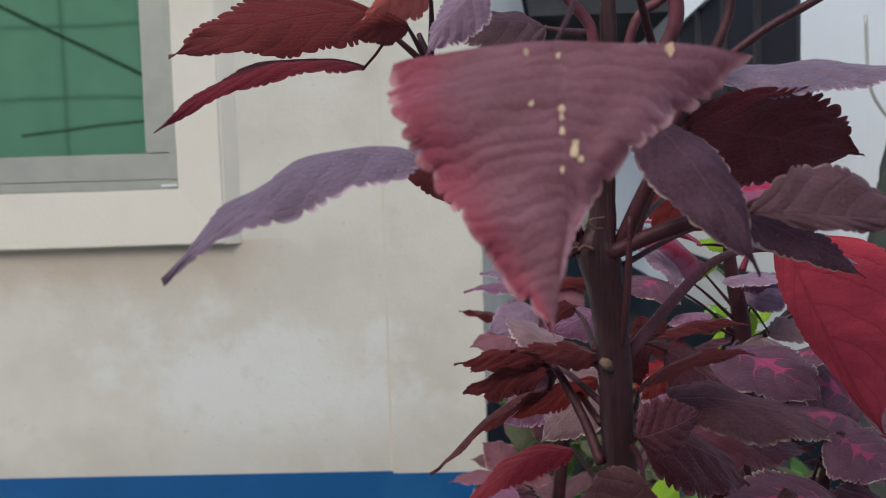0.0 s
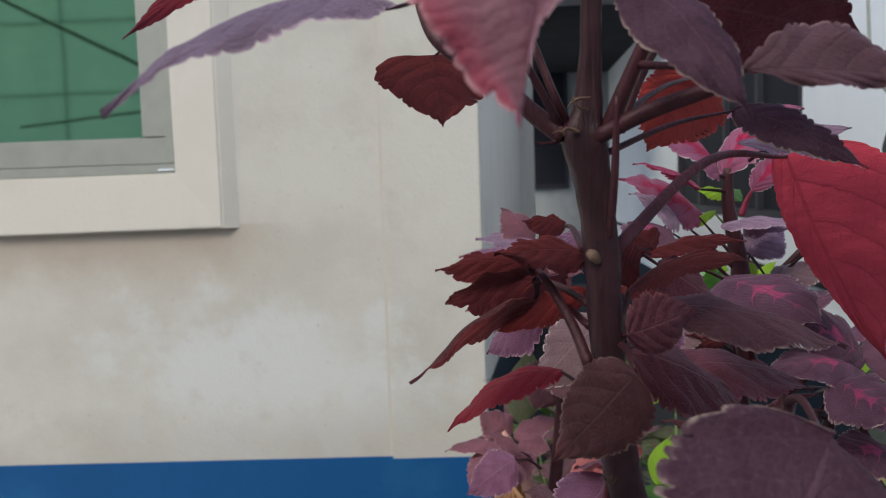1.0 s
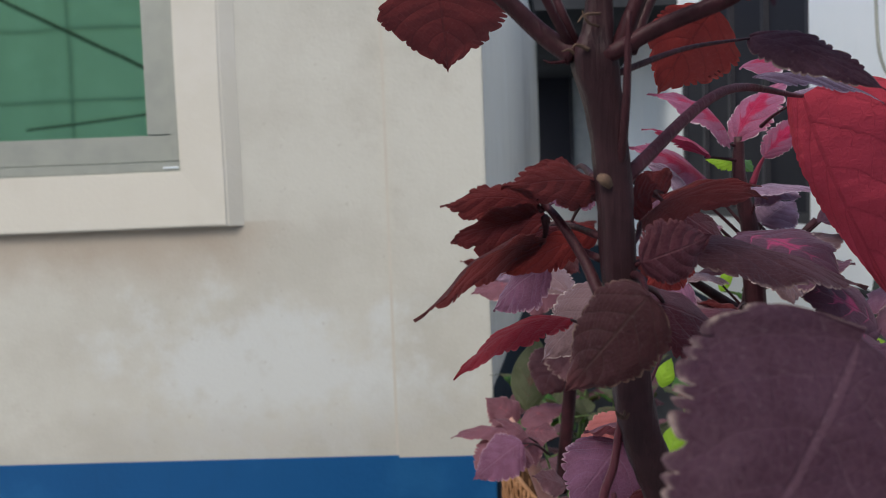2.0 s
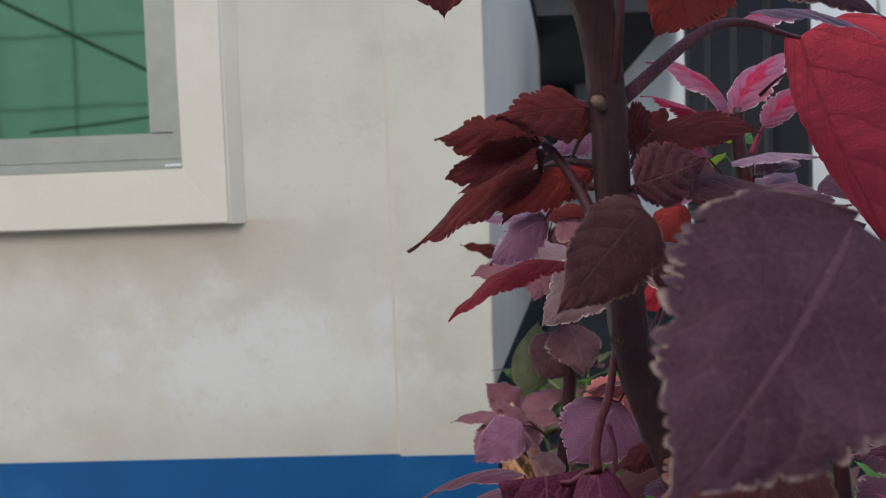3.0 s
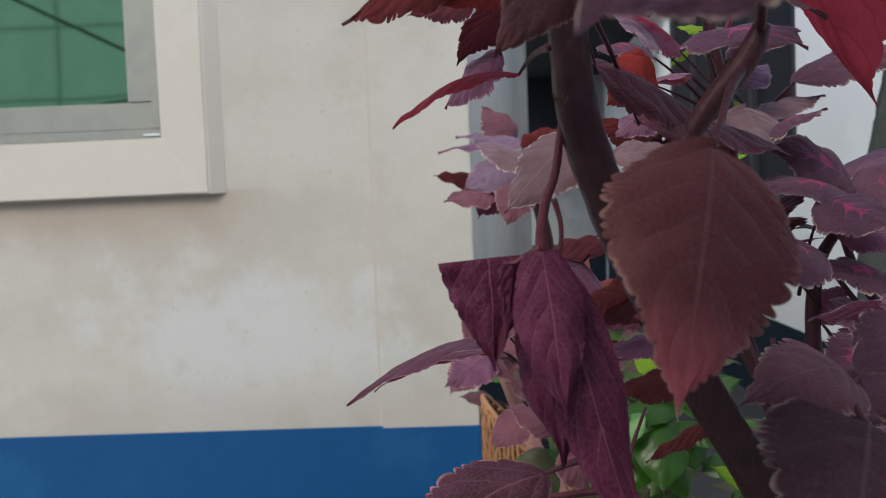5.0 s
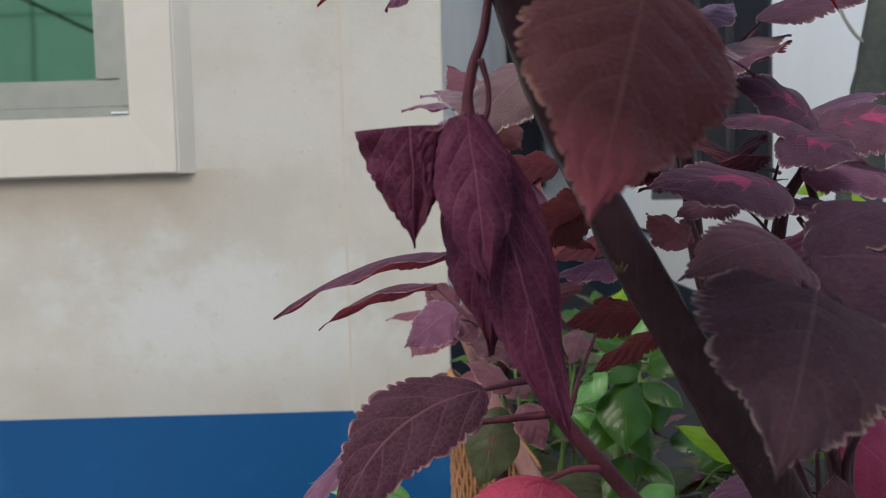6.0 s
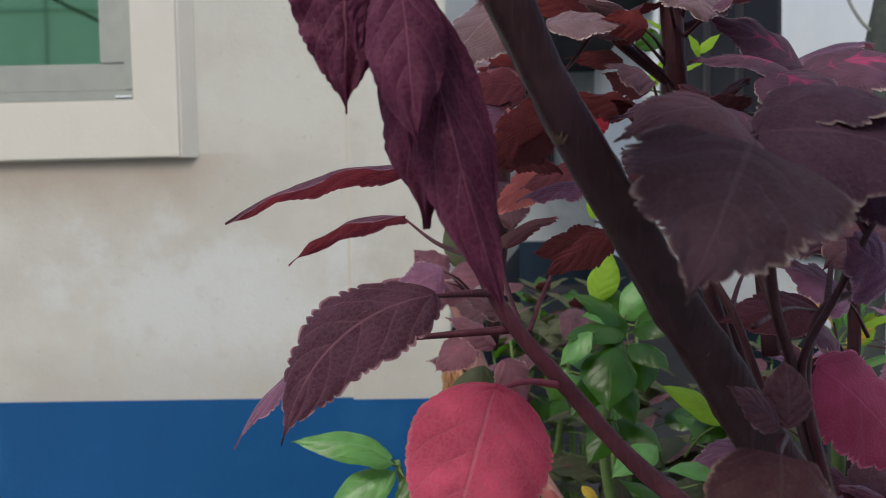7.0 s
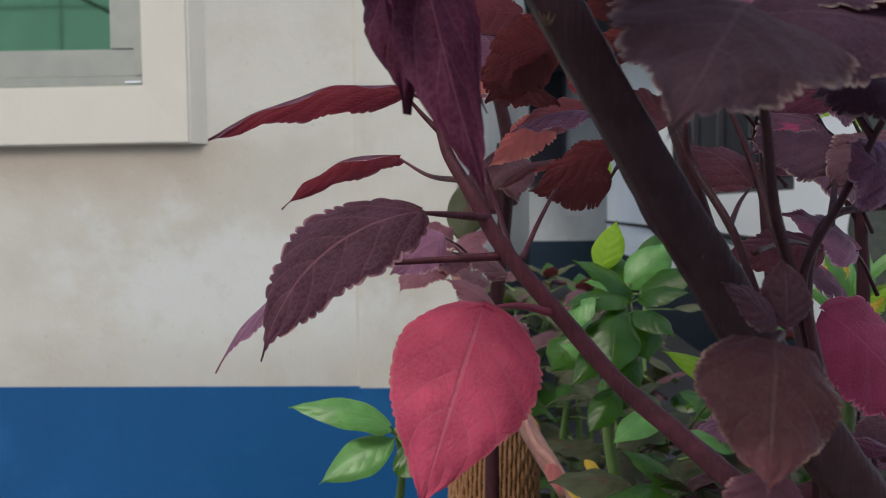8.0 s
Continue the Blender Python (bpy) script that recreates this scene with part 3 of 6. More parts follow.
# small white strip that imitates the bright reflection on the frame's lower corner
part("sealant", boxes((-0.07, -0.005, 0.013, -0.004, -0.0005, 0.020), bevel=0.002), WHITE, window, "small white strip painted as the glint at the frame corner")
# the dim room behind the panes
room = boxes((-3.2, 5.6, 0, 0.0, 5.7, 3.3), (-3.3, FACE + 0.2, 0, -3.2, 5.7, 3.3), (-3.2, FACE + 0.2, 3.3, 0.0, 5.7, 3.4), (-3.2, FACE + 0.2, -0.05, 0.0, 5.6, 0.01))
tagged(mesh_object("room_walls", room, CREAM), "plain plaster walls of the dim room behind the window", "wall", kind="structure")

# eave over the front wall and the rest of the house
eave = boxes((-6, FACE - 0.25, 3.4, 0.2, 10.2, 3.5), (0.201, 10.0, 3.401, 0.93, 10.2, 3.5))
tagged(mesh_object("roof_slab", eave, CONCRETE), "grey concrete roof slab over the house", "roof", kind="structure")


# side wall of the house along the alley: it runs back from the corner
def run(name, x0, y0, x1, y1, z0, z1, thick, mat, label, proud=0.0):
    bm = bmesh.new()
    d = Vector((x1 - x0, y1 - y0, 0)).normalized()
    nrm = Vector((d.y, -d.x, 0))
    a, b = Vector((x0, y0, 0)) + nrm * proud, Vector((x1, y1, 0)) + nrm * proud
    base = [a, b, b - nrm * (thick + proud), a - nrm * (thick + proud)]
    lo = [bm.verts.new((p.x, p.y, z0)) for p in base]
    hi = [bm.verts.new((p.x, p.y, z1)) for p in base]
    bm.faces.new(lo)
    bm.faces.new(hi[::-1])
    for k in range(4):
        bm.faces.new((lo[k], hi[k], hi[(k + 1) % 4], lo[(k + 1) % 4]))
    bmesh.ops.recalc_face_normals(bm, faces=bm.faces)
    return tagged(mesh_object(name, bm, mat), label, "wall", kind="structure")


verge = bmesh.new()
corners = ((0.201, FACE + 0.12), (0.99, 9.98), (0.201, 9.98))
low = [verge.verts.new((x, y, 3.402)) for x, y in corners]
top = [verge.verts.new((x, y, 3.5)) for x, y in corners]
verge.faces.new(low)
verge.faces.new(top[::-1])
for k in range(3):
    verge.faces.new((low[k], top[k], top[(k + 1) % 3], low[(k + 1) % 3]))
bmesh.ops.recalc_face_normals(verge, faces=verge.faces)
tagged(mesh_object("roof_verge", verge, CONCRETE), "grey concrete roof edge along the alley", "roof", kind="structure")
run("wall_side", CORNER, FACE + 0.003, 0.95, 9.9, 0, 3.4, 0.12, GREYED, "cream plaster side wall of the house along the alley")
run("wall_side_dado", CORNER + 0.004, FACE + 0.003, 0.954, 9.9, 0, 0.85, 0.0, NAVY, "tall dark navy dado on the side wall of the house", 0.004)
run("wall_alley_end", 3.2, 14.0, -1.0, 14.0, 0, 5.0, 0.15, END_GREY, "grey wall closing the end of the alley")
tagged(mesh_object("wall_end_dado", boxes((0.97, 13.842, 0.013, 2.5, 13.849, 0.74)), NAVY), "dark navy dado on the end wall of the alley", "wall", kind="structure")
end_window = tagged(new("window_3"), "tall black window high in the end wall of the alley", "window", kind="structure")
end_window.location = (1.24, 13.795, 1.62)
part("window_frame", boxes((0, 0, 0, 0.62, 0.05, 0.06), (0, 0, 0.0601, 0.05, 0.05, 2.7), (0.57, 0, 0.0601, 0.62, 0.05, 2.7), bevel=0.006), BLACK, end_window)
part("pane", boxes((0.051, 0.02, 0.061, 0.569, 0.028, 2.7)), DARK_GLASS, end_window)
# added slab and parapet, there to keep sky light off the far alley walls
tagged(mesh_object("alley_roof", boxes((0.76, 8.8, 3.502, 3.4, 14.2, 3.62), (0.76, 8.8, 3.6201, 3.4, 8.95, 4.7)), CONCRETE), "added concrete slab with a parapet that shades the far end of the alley", "roof", kind="structure")

# the neighbour's wall on the other side of the alley, with a dark window; it opens slightly away from the house
RX = 1.98
NW0, NW1, NWZ0, NWZ1 = 5.14, 8.65, 1.37, 3.3
SWING = Matrix.Translation((RX, 2.0, 0)) @ pose(0, 0, 0, 0, 0, -2.7) @ Matrix.Translation((-RX, -2.0, 0))


def swing(ob):
    ob.matrix_world = SWING @ ob.matrix_basis
    return ob


nb = bmesh.new()
outer = ((2.0, 0), (14.0, 0), (14.0, 3.9), (2.0, 3.9))
inner = ((NW0, NWZ0), (NW1, NWZ0), (NW1, NWZ1), (NW0, NWZ1))
rings = [[nb.verts.new((x, y, z)) for y, z in ring] for ring, x in ((outer, RX), (inner, RX), (inner, RX + 0.18), (outer, RX + 0.18))]
for a, b in zip(rings, rings[1:] + rings[:1]):
    for k in range(4):
        nb.faces.new((a[k], a[(k + 1) % 4], b[(k + 1) % 4], b[k]))
bmesh.ops.recalc_face_normals(nb, faces=nb.faces)
swing(tagged(mesh_object("wall_neighbour", nb, WHITE), "white painted wall of the neighbouring house", "wall", kind="structure"))
nd = boxes((RX - 0.005, 2.0, 0, RX - 0.0005, 13.8, 0.62))
swing(tagged(mesh_object("wall_neighbour_dado", nd, NAVY), "dark navy dado on the neighbouring wall", "wall", kind="structure"))
nl = boxes((RX - 0.025, 2.0, 1.03, RX - 0.001, 13.9, 1.07), bevel=0.005)
swing(tagged(mesh_object("trim_neighbour", nl, CONCRETE), "grey ledge along the neighbouring wall", "trim", kind="structure"))
window = tagged(new("window_2"), "dark glazed window with black frame in the white wall", "window", kind="structure")
window.location = (RX, NW0, NWZ0)
swing(window)
part("window_frame", boxes((0, 0, 0, 0.08, NW1 - NW0, 0.07), bevel=0.004), BLACK, window)
for k in range(5):
    yy = k * (NW1 - NW0 - 0.07) / 4
    part("window_frame", boxes((0, yy, 0.071, 0.08, yy + 0.07, NWZ1 - NWZ0), bevel=0.004), BLACK, window)
    if k:
        part("pane", boxes((0.04, yy - (NW1 - NW0 - 0.07) / 4 + 0.071, 0.071, 0.046, yy - 0.001, NWZ1 - NWZ0)), DARK_GLASS, window)
# black sheet; its colour stands in for the darkness of an unlit room
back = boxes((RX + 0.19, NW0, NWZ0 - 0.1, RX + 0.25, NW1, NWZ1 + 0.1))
swing(tagged(mesh_object("room_wall", back, BLACK), "black sheet that stands in for the unlit room behind the neighbour's window", "wall", kind="structure"))

# the yard behind: a wall that the green panes mirror
yard = bmesh.new()
box(yard, -14, -6.3, 0, 12, -6.0, 7.0)
tagged(mesh_object("wall_yard", yard, PALE_PANEL), "tall pale panelled wall across the yard", "wall", kind="structure")
seams = bmesh.new()
for k in range(21):
    box(seams, -13.5 + 1.25 * k, -5.999, 0.02, -13.46 + 1.25 * k, -5.985, 6.98)
for k in range(6):
    box(seams, -14, -5.998, 1.1 * (k + 1), 12, -5.984, 1.1 * (k + 1) + 0.035)
tagged(mesh_object("trim_seams", seams, SEAM_GREY), "grey seams between the panels of the yard wall", "trim", kind="structure")

# cables across the yard, mirrored in the panes
c = thing("cable", (0, 0, 0), "thin black cables strung across the yard from the house", "cable")
for a, b, sag_, r in [((-5.104, 0.876, 4.125), (-1.493, 0.876, 2.268), 0.010, 0.014), ((-3.045, 0.876, 2.202), (-1.580, 0.876, 2.327), 0.000, 0.010), ((-2.1, 0.876, 2.235), (-1.580, 0.876, 2.352), 0.000, 0.009)]:
    tube_part("strand", [(*a, r), (*((Vector(a) + Vector(b)) / 2 - Vector((0, 0, sag_))), r), (*b, r)], WIRE, c, 6)

post = thing("cable_post", (-5.104, 0.876, 0), "plain grey concrete post that carries the yard cables", "post")
tube_part("shaft", [(-5.104, 0.876, 0, 0.07), (-5.104, 0.876, 2.0, 0.065), (-5.104, 0.876, 4.125, 0.06)], GREYED, post, 12)
tube_part("crossarm", [(-5.104 - 0.3, 0.876, 4.125, 0.02), (-5.104, 0.876, 4.125, 0.022), (-5.104 + 0.3, 0.876, 4.125, 0.02)], ALUMINIUM, post, 8)

# trunk beside the neighbour's wall
trunk = thing("tree", (1.64, 3.2, 0), "mossy grey-green tree trunk beside the white wall", "tree")
tube_part("trunk", [(1.64, 3.2, 0, 0.11), (1.64, 3.2, 0.9, 0.088), (1.66, 3.2, 1.4, 0.078), (1.71, 3.2, 1.75, 0.072), (1.80, 3.2, 2.3, 0.068), (1.92, 3.2, 3.6, 0.055)], BARK, trunk, 14, 0, 0.25)
tube_part("branch", [(1.76, 3.2, 2.05, 0.045), (1.70, 3.12, 2.6, 0.034), (1.68, 3.05, 3.2, 0.024)], BARK, trunk, 10, 0, 0.25)
loop = thing("hanging_cable", (1.55, 3.2, 0), "thin grey cable hanging in a loop from above", "cable")
tube_part("strand", [(1.570, 3.200, 2.312, 0.006), (1.585, 3.200, 2.074, 0.006), (1.636, 3.200, 1.963, 0.006), (1.713, 3.200, 1.881, 0.006), (1.730, 3.200, 1.770, 0.006), (1.722, 3.200, 1.608, 0.006)], ALUMINIUM, loop, 6)


def basket():
    b = thing("wicker_basket", (0.250, 2.08, 0), "tall tan woven wicker basket with a slanting rim", "basket")
    r0, r1, n_up = 0.098, 0.100, 60

    def rim(a):
        return 0.885 - 0.115 * math.cos(a)

    for k in range(n_up):
        a = 2 * math.pi * k / n_up
        bm = bmesh.new()
        rows = []
        for i in range(31):
            s_ = i / 30
            aa = a + 0.25 * s_
            top = rim(a + 0.25)
            r = r0 + (r1 - r0) * s_ + 0.0026 * math.cos(math.pi * (i + k))
            rows.append((r * math.cos(aa), r * math.sin(aa), 0.035 + s_ * (top - 0.035), 0.0042))
        tube(bm, rows, 5)
        part("cane", bm, TAN, b, "", True)
    for k in range(40):
        f = (k + 1) / 41
        bm = bmesh.new()
        rows = []
        for i in range(47):
            a = 2 * math.pi * i / 46
            r = r0 + (r1 - r0) * f - 0.0016 * math.cos(math.pi * i)
            rows.append((r * math.cos(a), r * math.sin(a), 0.03 + f * (rim(a) - 0.03), 0.0018))
        tube(bm, rows, 4)
        part("weaver", bm, TAN, b, "", True)
    # dark sheet inside the weave; its colour paints the shade between the canes
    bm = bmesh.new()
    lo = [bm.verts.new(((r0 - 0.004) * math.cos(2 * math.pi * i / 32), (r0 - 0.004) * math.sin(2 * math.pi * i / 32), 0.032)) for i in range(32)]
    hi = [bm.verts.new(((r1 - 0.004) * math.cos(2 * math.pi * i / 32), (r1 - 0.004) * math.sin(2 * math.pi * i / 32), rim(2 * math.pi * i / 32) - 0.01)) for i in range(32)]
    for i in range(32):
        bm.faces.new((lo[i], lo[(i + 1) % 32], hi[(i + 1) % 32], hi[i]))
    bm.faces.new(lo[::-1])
    part("lining", bm, TAN_DARK, b, "dark sheet painted as the shade between the canes")
    bm = bmesh.new()
    tube(bm, [(r1 * math.cos(2 * math.pi * i / 32), r1 * math.sin(2 * math.pi * i / 32), rim(2 * math.pi * i / 32), 0.006) for i in range(33)], 7)
    part("rim", bm, TAN, b, "thick woven rim", True)


basket()


# ---- the dark coleus nearest to the path ----

coleus = thing("coleus", (0.403, 0.660, 0.0), "tall dark maroon coleus with toothed velvety leaves and a thick stem", "plant")
tube_part("stem", [(0.160, 0.575, 1.834, 0.0036), (0.160, 0.575, 1.805, 0.0043), (0.160, 0.575, 1.781, 0.0049), (0.158, 0.575, 1.748, 0.0055), (0.157, 0.576, 1.716, 0.0061), (0.155, 0.577, 1.690, 0.0082), (0.153, 0.577, 1.677, 0.0118), (0.158, 0.579, 1.652, 0.0098), (0.162, 0.581, 1.615, 0.0093), (0.164, 0.583, 1.570, 0.0091), (0.169, 0.588, 1.527, 0.0098), (0.173, 0.592, 1.492, 0.0108), (0.183, 0.598, 1.460, 0.0112), (0.197, 0.603, 1.426, 0.0119), (0.217, 0.606, 1.382, 0.0105), (0.236, 0.610, 1.347, 0.0117), (0.259, 0.618, 1.310, 0.0115), (0.288, 0.630, 1.264, 0.0130), (0.306, 0.640, 1.240, 0.0133), (0.334, 0.650, 1.196, 0.0140), (0.385, 0.660, 1.126, 0.0147), (0.405, 0.665, 1.094, 0.0155)], STEM_WOODY, coleus, 20, 0.13, 0.10)
coleus_base = Vector(coleus.location)
tube_part("stem", [(coleus_base.x + 0.02, coleus_base.y + 0.02, -0.02, 0.02), (coleus_base.x + 0.015, coleus_base.y + 0.01, 0.5, 0.018), (coleus_base.x, coleus_base.y, 1.06, 0.016)], STEM_WOODY, coleus, 12, 0.05, 0.1)
tube_part("branch", [(0.165, 0.575, 1.680, 0.0050), (0.173, 0.570, 1.701, 0.0043), (0.185, 0.565, 1.728, 0.0037), (0.194, 0.560, 1.751, 0.0033), (0.208, 0.560, 1.774, 0.0031), (0.220, 0.560, 1.802, 0.0025), (0.220, 0.560, 1.825, 0.0022)], STEM, coleus, 10, 0.00, 0.00)
tube_part("branch", [(0.173, 0.585, 1.681, 0.0033), (0.185, 0.590, 1.709, 0.0030), (0.206, 0.600, 1.745, 0.0028), (0.215, 0.600, 1.769, 0.0024), (0.249, 0.600, 1.797, 0.0027), (0.283, 0.600, 1.816, 0.0024), (0.305, 0.600, 1.829, 0.0022)], STEM, coleus, 10, 0.00, 0.00)
tube_part("branch", [(0.156, 0.572, 1.762, 0.0033), (0.152, 0.570, 1.786, 0.0033), (0.149, 0.570, 1.800, 0.0032), (0.138, 0.570, 1.814, 0.0029), (0.129, 0.570, 1.827, 0.0026)], STEM_RED, coleus, 10, 0.00, 0.00)
tube_part("branch", [(0.164, 0.572, 1.762, 0.0030), (0.174, 0.572, 1.801, 0.0027), (0.188, 0.572, 1.812, 0.0026), (0.200, 0.572, 1.825, 0.0024)], STEM_RED, coleus, 10, 0.00, 0.00)
tube_part("branch", [(0.175, 0.570, 1.755, 0.0039), (0.185, 0.568, 1.779, 0.0041), (0.194, 0.566, 1.800, 0.0042), (0.192, 0.566, 1.825, 0.0039)], STEM_RED, coleus, 10, 0.00, 0.00)
tube_part("branch", [(0.158, 0.570, 1.677, 0.0043), (0.184, 0.560, 1.689, 0.0042), (0.212, 0.550, 1.698, 0.0038), (0.216, 0.530, 1.701, 0.0024), (0.226, 0.520, 1.708, 0.0006)], STEM, coleus, 10, 0.00, 0.00)
tube_part("branch", [(0.143, 0.577, 1.679, 0.0057), (0.128, 0.580, 1.691, 0.0049), (0.106, 0.580, 1.712, 0.0043), (0.081, 0.575, 1.727, 0.0034), (0.071, 0.590, 1.748, 0.0032), (0.065, 0.610, 1.782, 0.0025), (0.056, 0.620, 1.807, 0.0017)], STEM, coleus, 10, 0.00, 0.00)
tube_part("side_shoot", [(0.168, 0.562, 1.697, 0.0013), (0.167, 0.564, 1.668, 0.0020), (0.166, 0.566, 1.649, 0.0022), (0.165, 0.575, 1.623, 0.0024)], STEM, coleus, 10, 0.00, 0.00)
tube_part("scar", [(0.153, 0.573, 1.618, 0.0018), (0.156, 0.5715, 1.616, 0.0030), (0.159, 0.573, 1.613, 0.0018)], CALLUS, coleus, 8, 0.00, 0.30, label="pale scar at a node")
for node in ((0.163, 0.578, 1.494), (0.224, 0.601, 1.349), (0.297, 0.629, 1.243)):
    a = Vector(node)
    for k in range(4):
        out_ = Vector((-0.004 + 0.0024 * k, -0.004, 0.003 - 0.0015 * (k % 2)))
        tube_part("scar", [(*a, 0.0011), (*(a + out_ * 0.6), 0.0009), (*(a + out_ + Vector((0, 0, 0.002))), 0.0003)], CALLUS, coleus, 6, 0.00, 0.30)
leaf(coleus, (0.112, 0.405, 1.763), (0.105, 0.370, 1.665), 0.142, (0.0, -1, 0.2), 0.03, 0.12, "rose_front", root=(0.183, 0.565, 1.781), shape=0.5, teeth=17, tooth=0.035, start=0.22, lop=-0.2, pinch=-1.9, skew=0.06, lift=0.3, spots=[(0.03, -0.55, 0.0018), (0.24, 0.14, 0.0008), (0.26, 0.05, 0.0011), (0.29, 0.05, 0.0008), (0.34, 0.0, 0.0009), (0.38, -0.12, 0.0010), (0.41, -0.12, 0.0013), (0.43, -0.24, 0.0008), (0.47, 0.05, 0.0008), (0.04, 0.12, 0.0009), (0.06, 0.05, 0.0007)])
leaf(coleus, (0.058, 0.500, 1.731), (-0.034, 0.424, 1.682), 0.058, (-0.22, -0.42, 0.88), 0.13, 0.20, "dusk_lilac", root=(0.143, 0.577, 1.681), teeth=18, tooth=0.03, lift=0.3)
leaf(coleus, (0.017, 0.660, 1.794), (-0.133, 0.690, 1.759), 0.044, (-0.25, 0.1, 0.95), 0.13, 0.10, "twotone", root=(0.146, 0.580, 1.683), teeth=18, lift=0.55)
leaf(coleus, (0.026, 0.620, 1.820), (-0.109, 0.660, 1.805), 0.066, (-0.15, 0.34, 0.92), 0.05, 0.10, "red", root=(0.062, 0.620, 1.787), teeth=20)
leaf(coleus, (0.050, 0.600, 1.809), (0.013, 0.600, 1.804), 0.022, (0, 0.6, 0.8), 0.10, 0.30, "red", root=(0.062, 0.620, 1.787))
leaf(coleus, (0.064, 0.600, 1.832), (0.024, 0.600, 1.811), 0.030, (0, 0.6, 0.8), 0.10, 0.40, "salmon", root=(0.062, 0.620, 1.787))
leaf(coleus, (0.090, 0.520, 1.810), (0.063, 0.520, 1.778), 0.027, (-0.4, -0.8, 0.3), 0.10, 0.50, "lilac")
leaf(coleus, (0.074, 0.700, 1.743), (0.077, 0.740, 1.698), 0.080, (0.1, 0.9, 0.45), 0.03, 0.05, "red", root=(0.103, 0.580, 1.716), shape=0.48, lift=0.1, start=0.05, ruffle=0.012, teeth=11, tooth=0.035)
leaf(coleus, (0.169, 0.53, 1.746), (0.2, 0.46, 1.675), 0.038, (0.1, -0.93, 0.3), 0.08, 0.30, "plum_front", root=(0.176, 0.560, 1.770), tooth=0.02, crease=0.03)
leaf(coleus, (0.218, 0.580, 1.770), (0.333, 0.560, 1.766), 0.052, (0, -0.42, 0.9), 0.05, 0.10, "dusk_lilac", root=(0.192, 0.562, 1.743), teeth=26, tooth=0.045)
leaf(coleus, (0.202, 0.570, 1.744), (0.309, 0.600, 1.728), 0.080, (0, 0.7, 0.7), 0.03, 0.10, "maroon", root=(0.186, 0.566, 1.727), lift=0.02)
leaf(coleus, (0.212, 0.5, 1.7), (0.289, 0.5, 1.694), 0.058, (0, -0.9, 0.42), 0.04, 0.12, "smoke", root=(0.179, 0.568, 1.713), lift=0.02, tooth=0.03, lop=-0.75, shape=0.85)
leaf(coleus, (0.373, 0.840, 1.657), (0.470, 0.840, 1.587), 0.070, (0, -0.75, 0.65), 0.08, 0.20, "lilac", teeth=20)
leaf(coleus, (0.249, 0.63, 1.694), (0.311, 0.6, 1.656), 0.030, (-0.05, -0.8, 0.6), 0.10, 0.12, "plum_front", root=(0.161, 0.572, 1.668), teeth=12, tooth=0.05, lift=0.05, stalk=0.0014)
leaf(coleus, (0.249, 0.700, 1.723), (0.217, 0.720, 1.675), 0.062, (0.1, 0.8, 0.6), 0.06, 0.15, "ember", root=(0.164, 0.580, 1.680), lift=0.05)
leaf(coleus, (0.305, 0.700, 1.668), (0.416, 0.780, 1.505), 0.130, (0.25, 0.9, 0.3), 0.08, 0.20, "red_leaf_big", root=(0.166, 0.580, 1.616), lift=0.13, stalk=0.0029, tooth=0.02, teeth=20, start=0.02, shape=0.52, stem_mat=STEM_RED, lop=0.75, bow=-0.035)
leaf(coleus, (0.261, 0.660, 1.675), (0.338, 0.660, 1.657), 0.028, (0, -0.35, 0.95), 0.10, 0.15, "lilac", teeth=14, lift=0.05)
leaf(coleus, (0.157, 0.600, 1.616), (0.106, 0.620, 1.614), 0.048, (-0.08, 0.54, 0.84), 0.06, 0.10, "red", root=(0.160, 0.580, 1.612), teeth=11, tooth=0.055)
leaf(coleus, (0.128, 0.640, 1.605), (0.071, 0.630, 1.605), 0.042, (-0.08, 0.54, 0.84), 0.10, 0.15, "red", root=(0.131, 0.640, 1.602), teeth=13, tooth=0.06)
leaf(coleus, (0.135, 0.650, 1.595), (0.076, 0.645, 1.584), 0.050, (-0.08, 0.54, 0.84), 0.06, 0.10, "red", root=(0.132, 0.640, 1.597), teeth=12, tooth=0.07, shape=0.8)
leaf(coleus, (0.130, 0.655, 1.580), (0.057, 0.608, 1.540), 0.050, (-0.08, 0.54, 0.84), 0.10, 0.12, "red", root=(0.132, 0.640, 1.597), teeth=13, tooth=0.05, bow=-0.05, hook=0.03)
leaf(coleus, (0.164, 0.660, 1.586), (0.106, 0.660, 1.562), 0.032, (-0.1, 0.7, 0.7), 0.05, 0.10, "ember", root=(0.158, 0.580, 1.577), teeth=12, tooth=0.055)
tube_part("branch", [(0.154, 0.582, 1.557, 0.0032), (0.148, 0.600, 1.576, 0.0029), (0.138, 0.625, 1.596, 0.0024), (0.130, 0.640, 1.607, 0.0017), (0.128, 0.640, 1.610, 0.0008)], STEM, coleus, 10, 0.06, 0.08)
leaf(coleus, (0.152, 0.700, 1.528), (0.074, 0.674, 1.494), 0.036, (-0.25, -0.24, 0.93), 0.13, 0.15, "crimson", root=(0.161, 0.590, 1.524), teeth=14)
leaf(coleus, (0.229, 1.000, 1.510), (0.157, 1.000, 1.438), 0.075, (-0.3, -0.75, 0.6), 0.06, 0.15, "grey", teeth=14)
leaf(coleus, (0.267, 1.000, 1.491), (0.339, 1.000, 1.487), 0.055, (0, -0.6, 0.8), 0.06, 0.10, "grey")
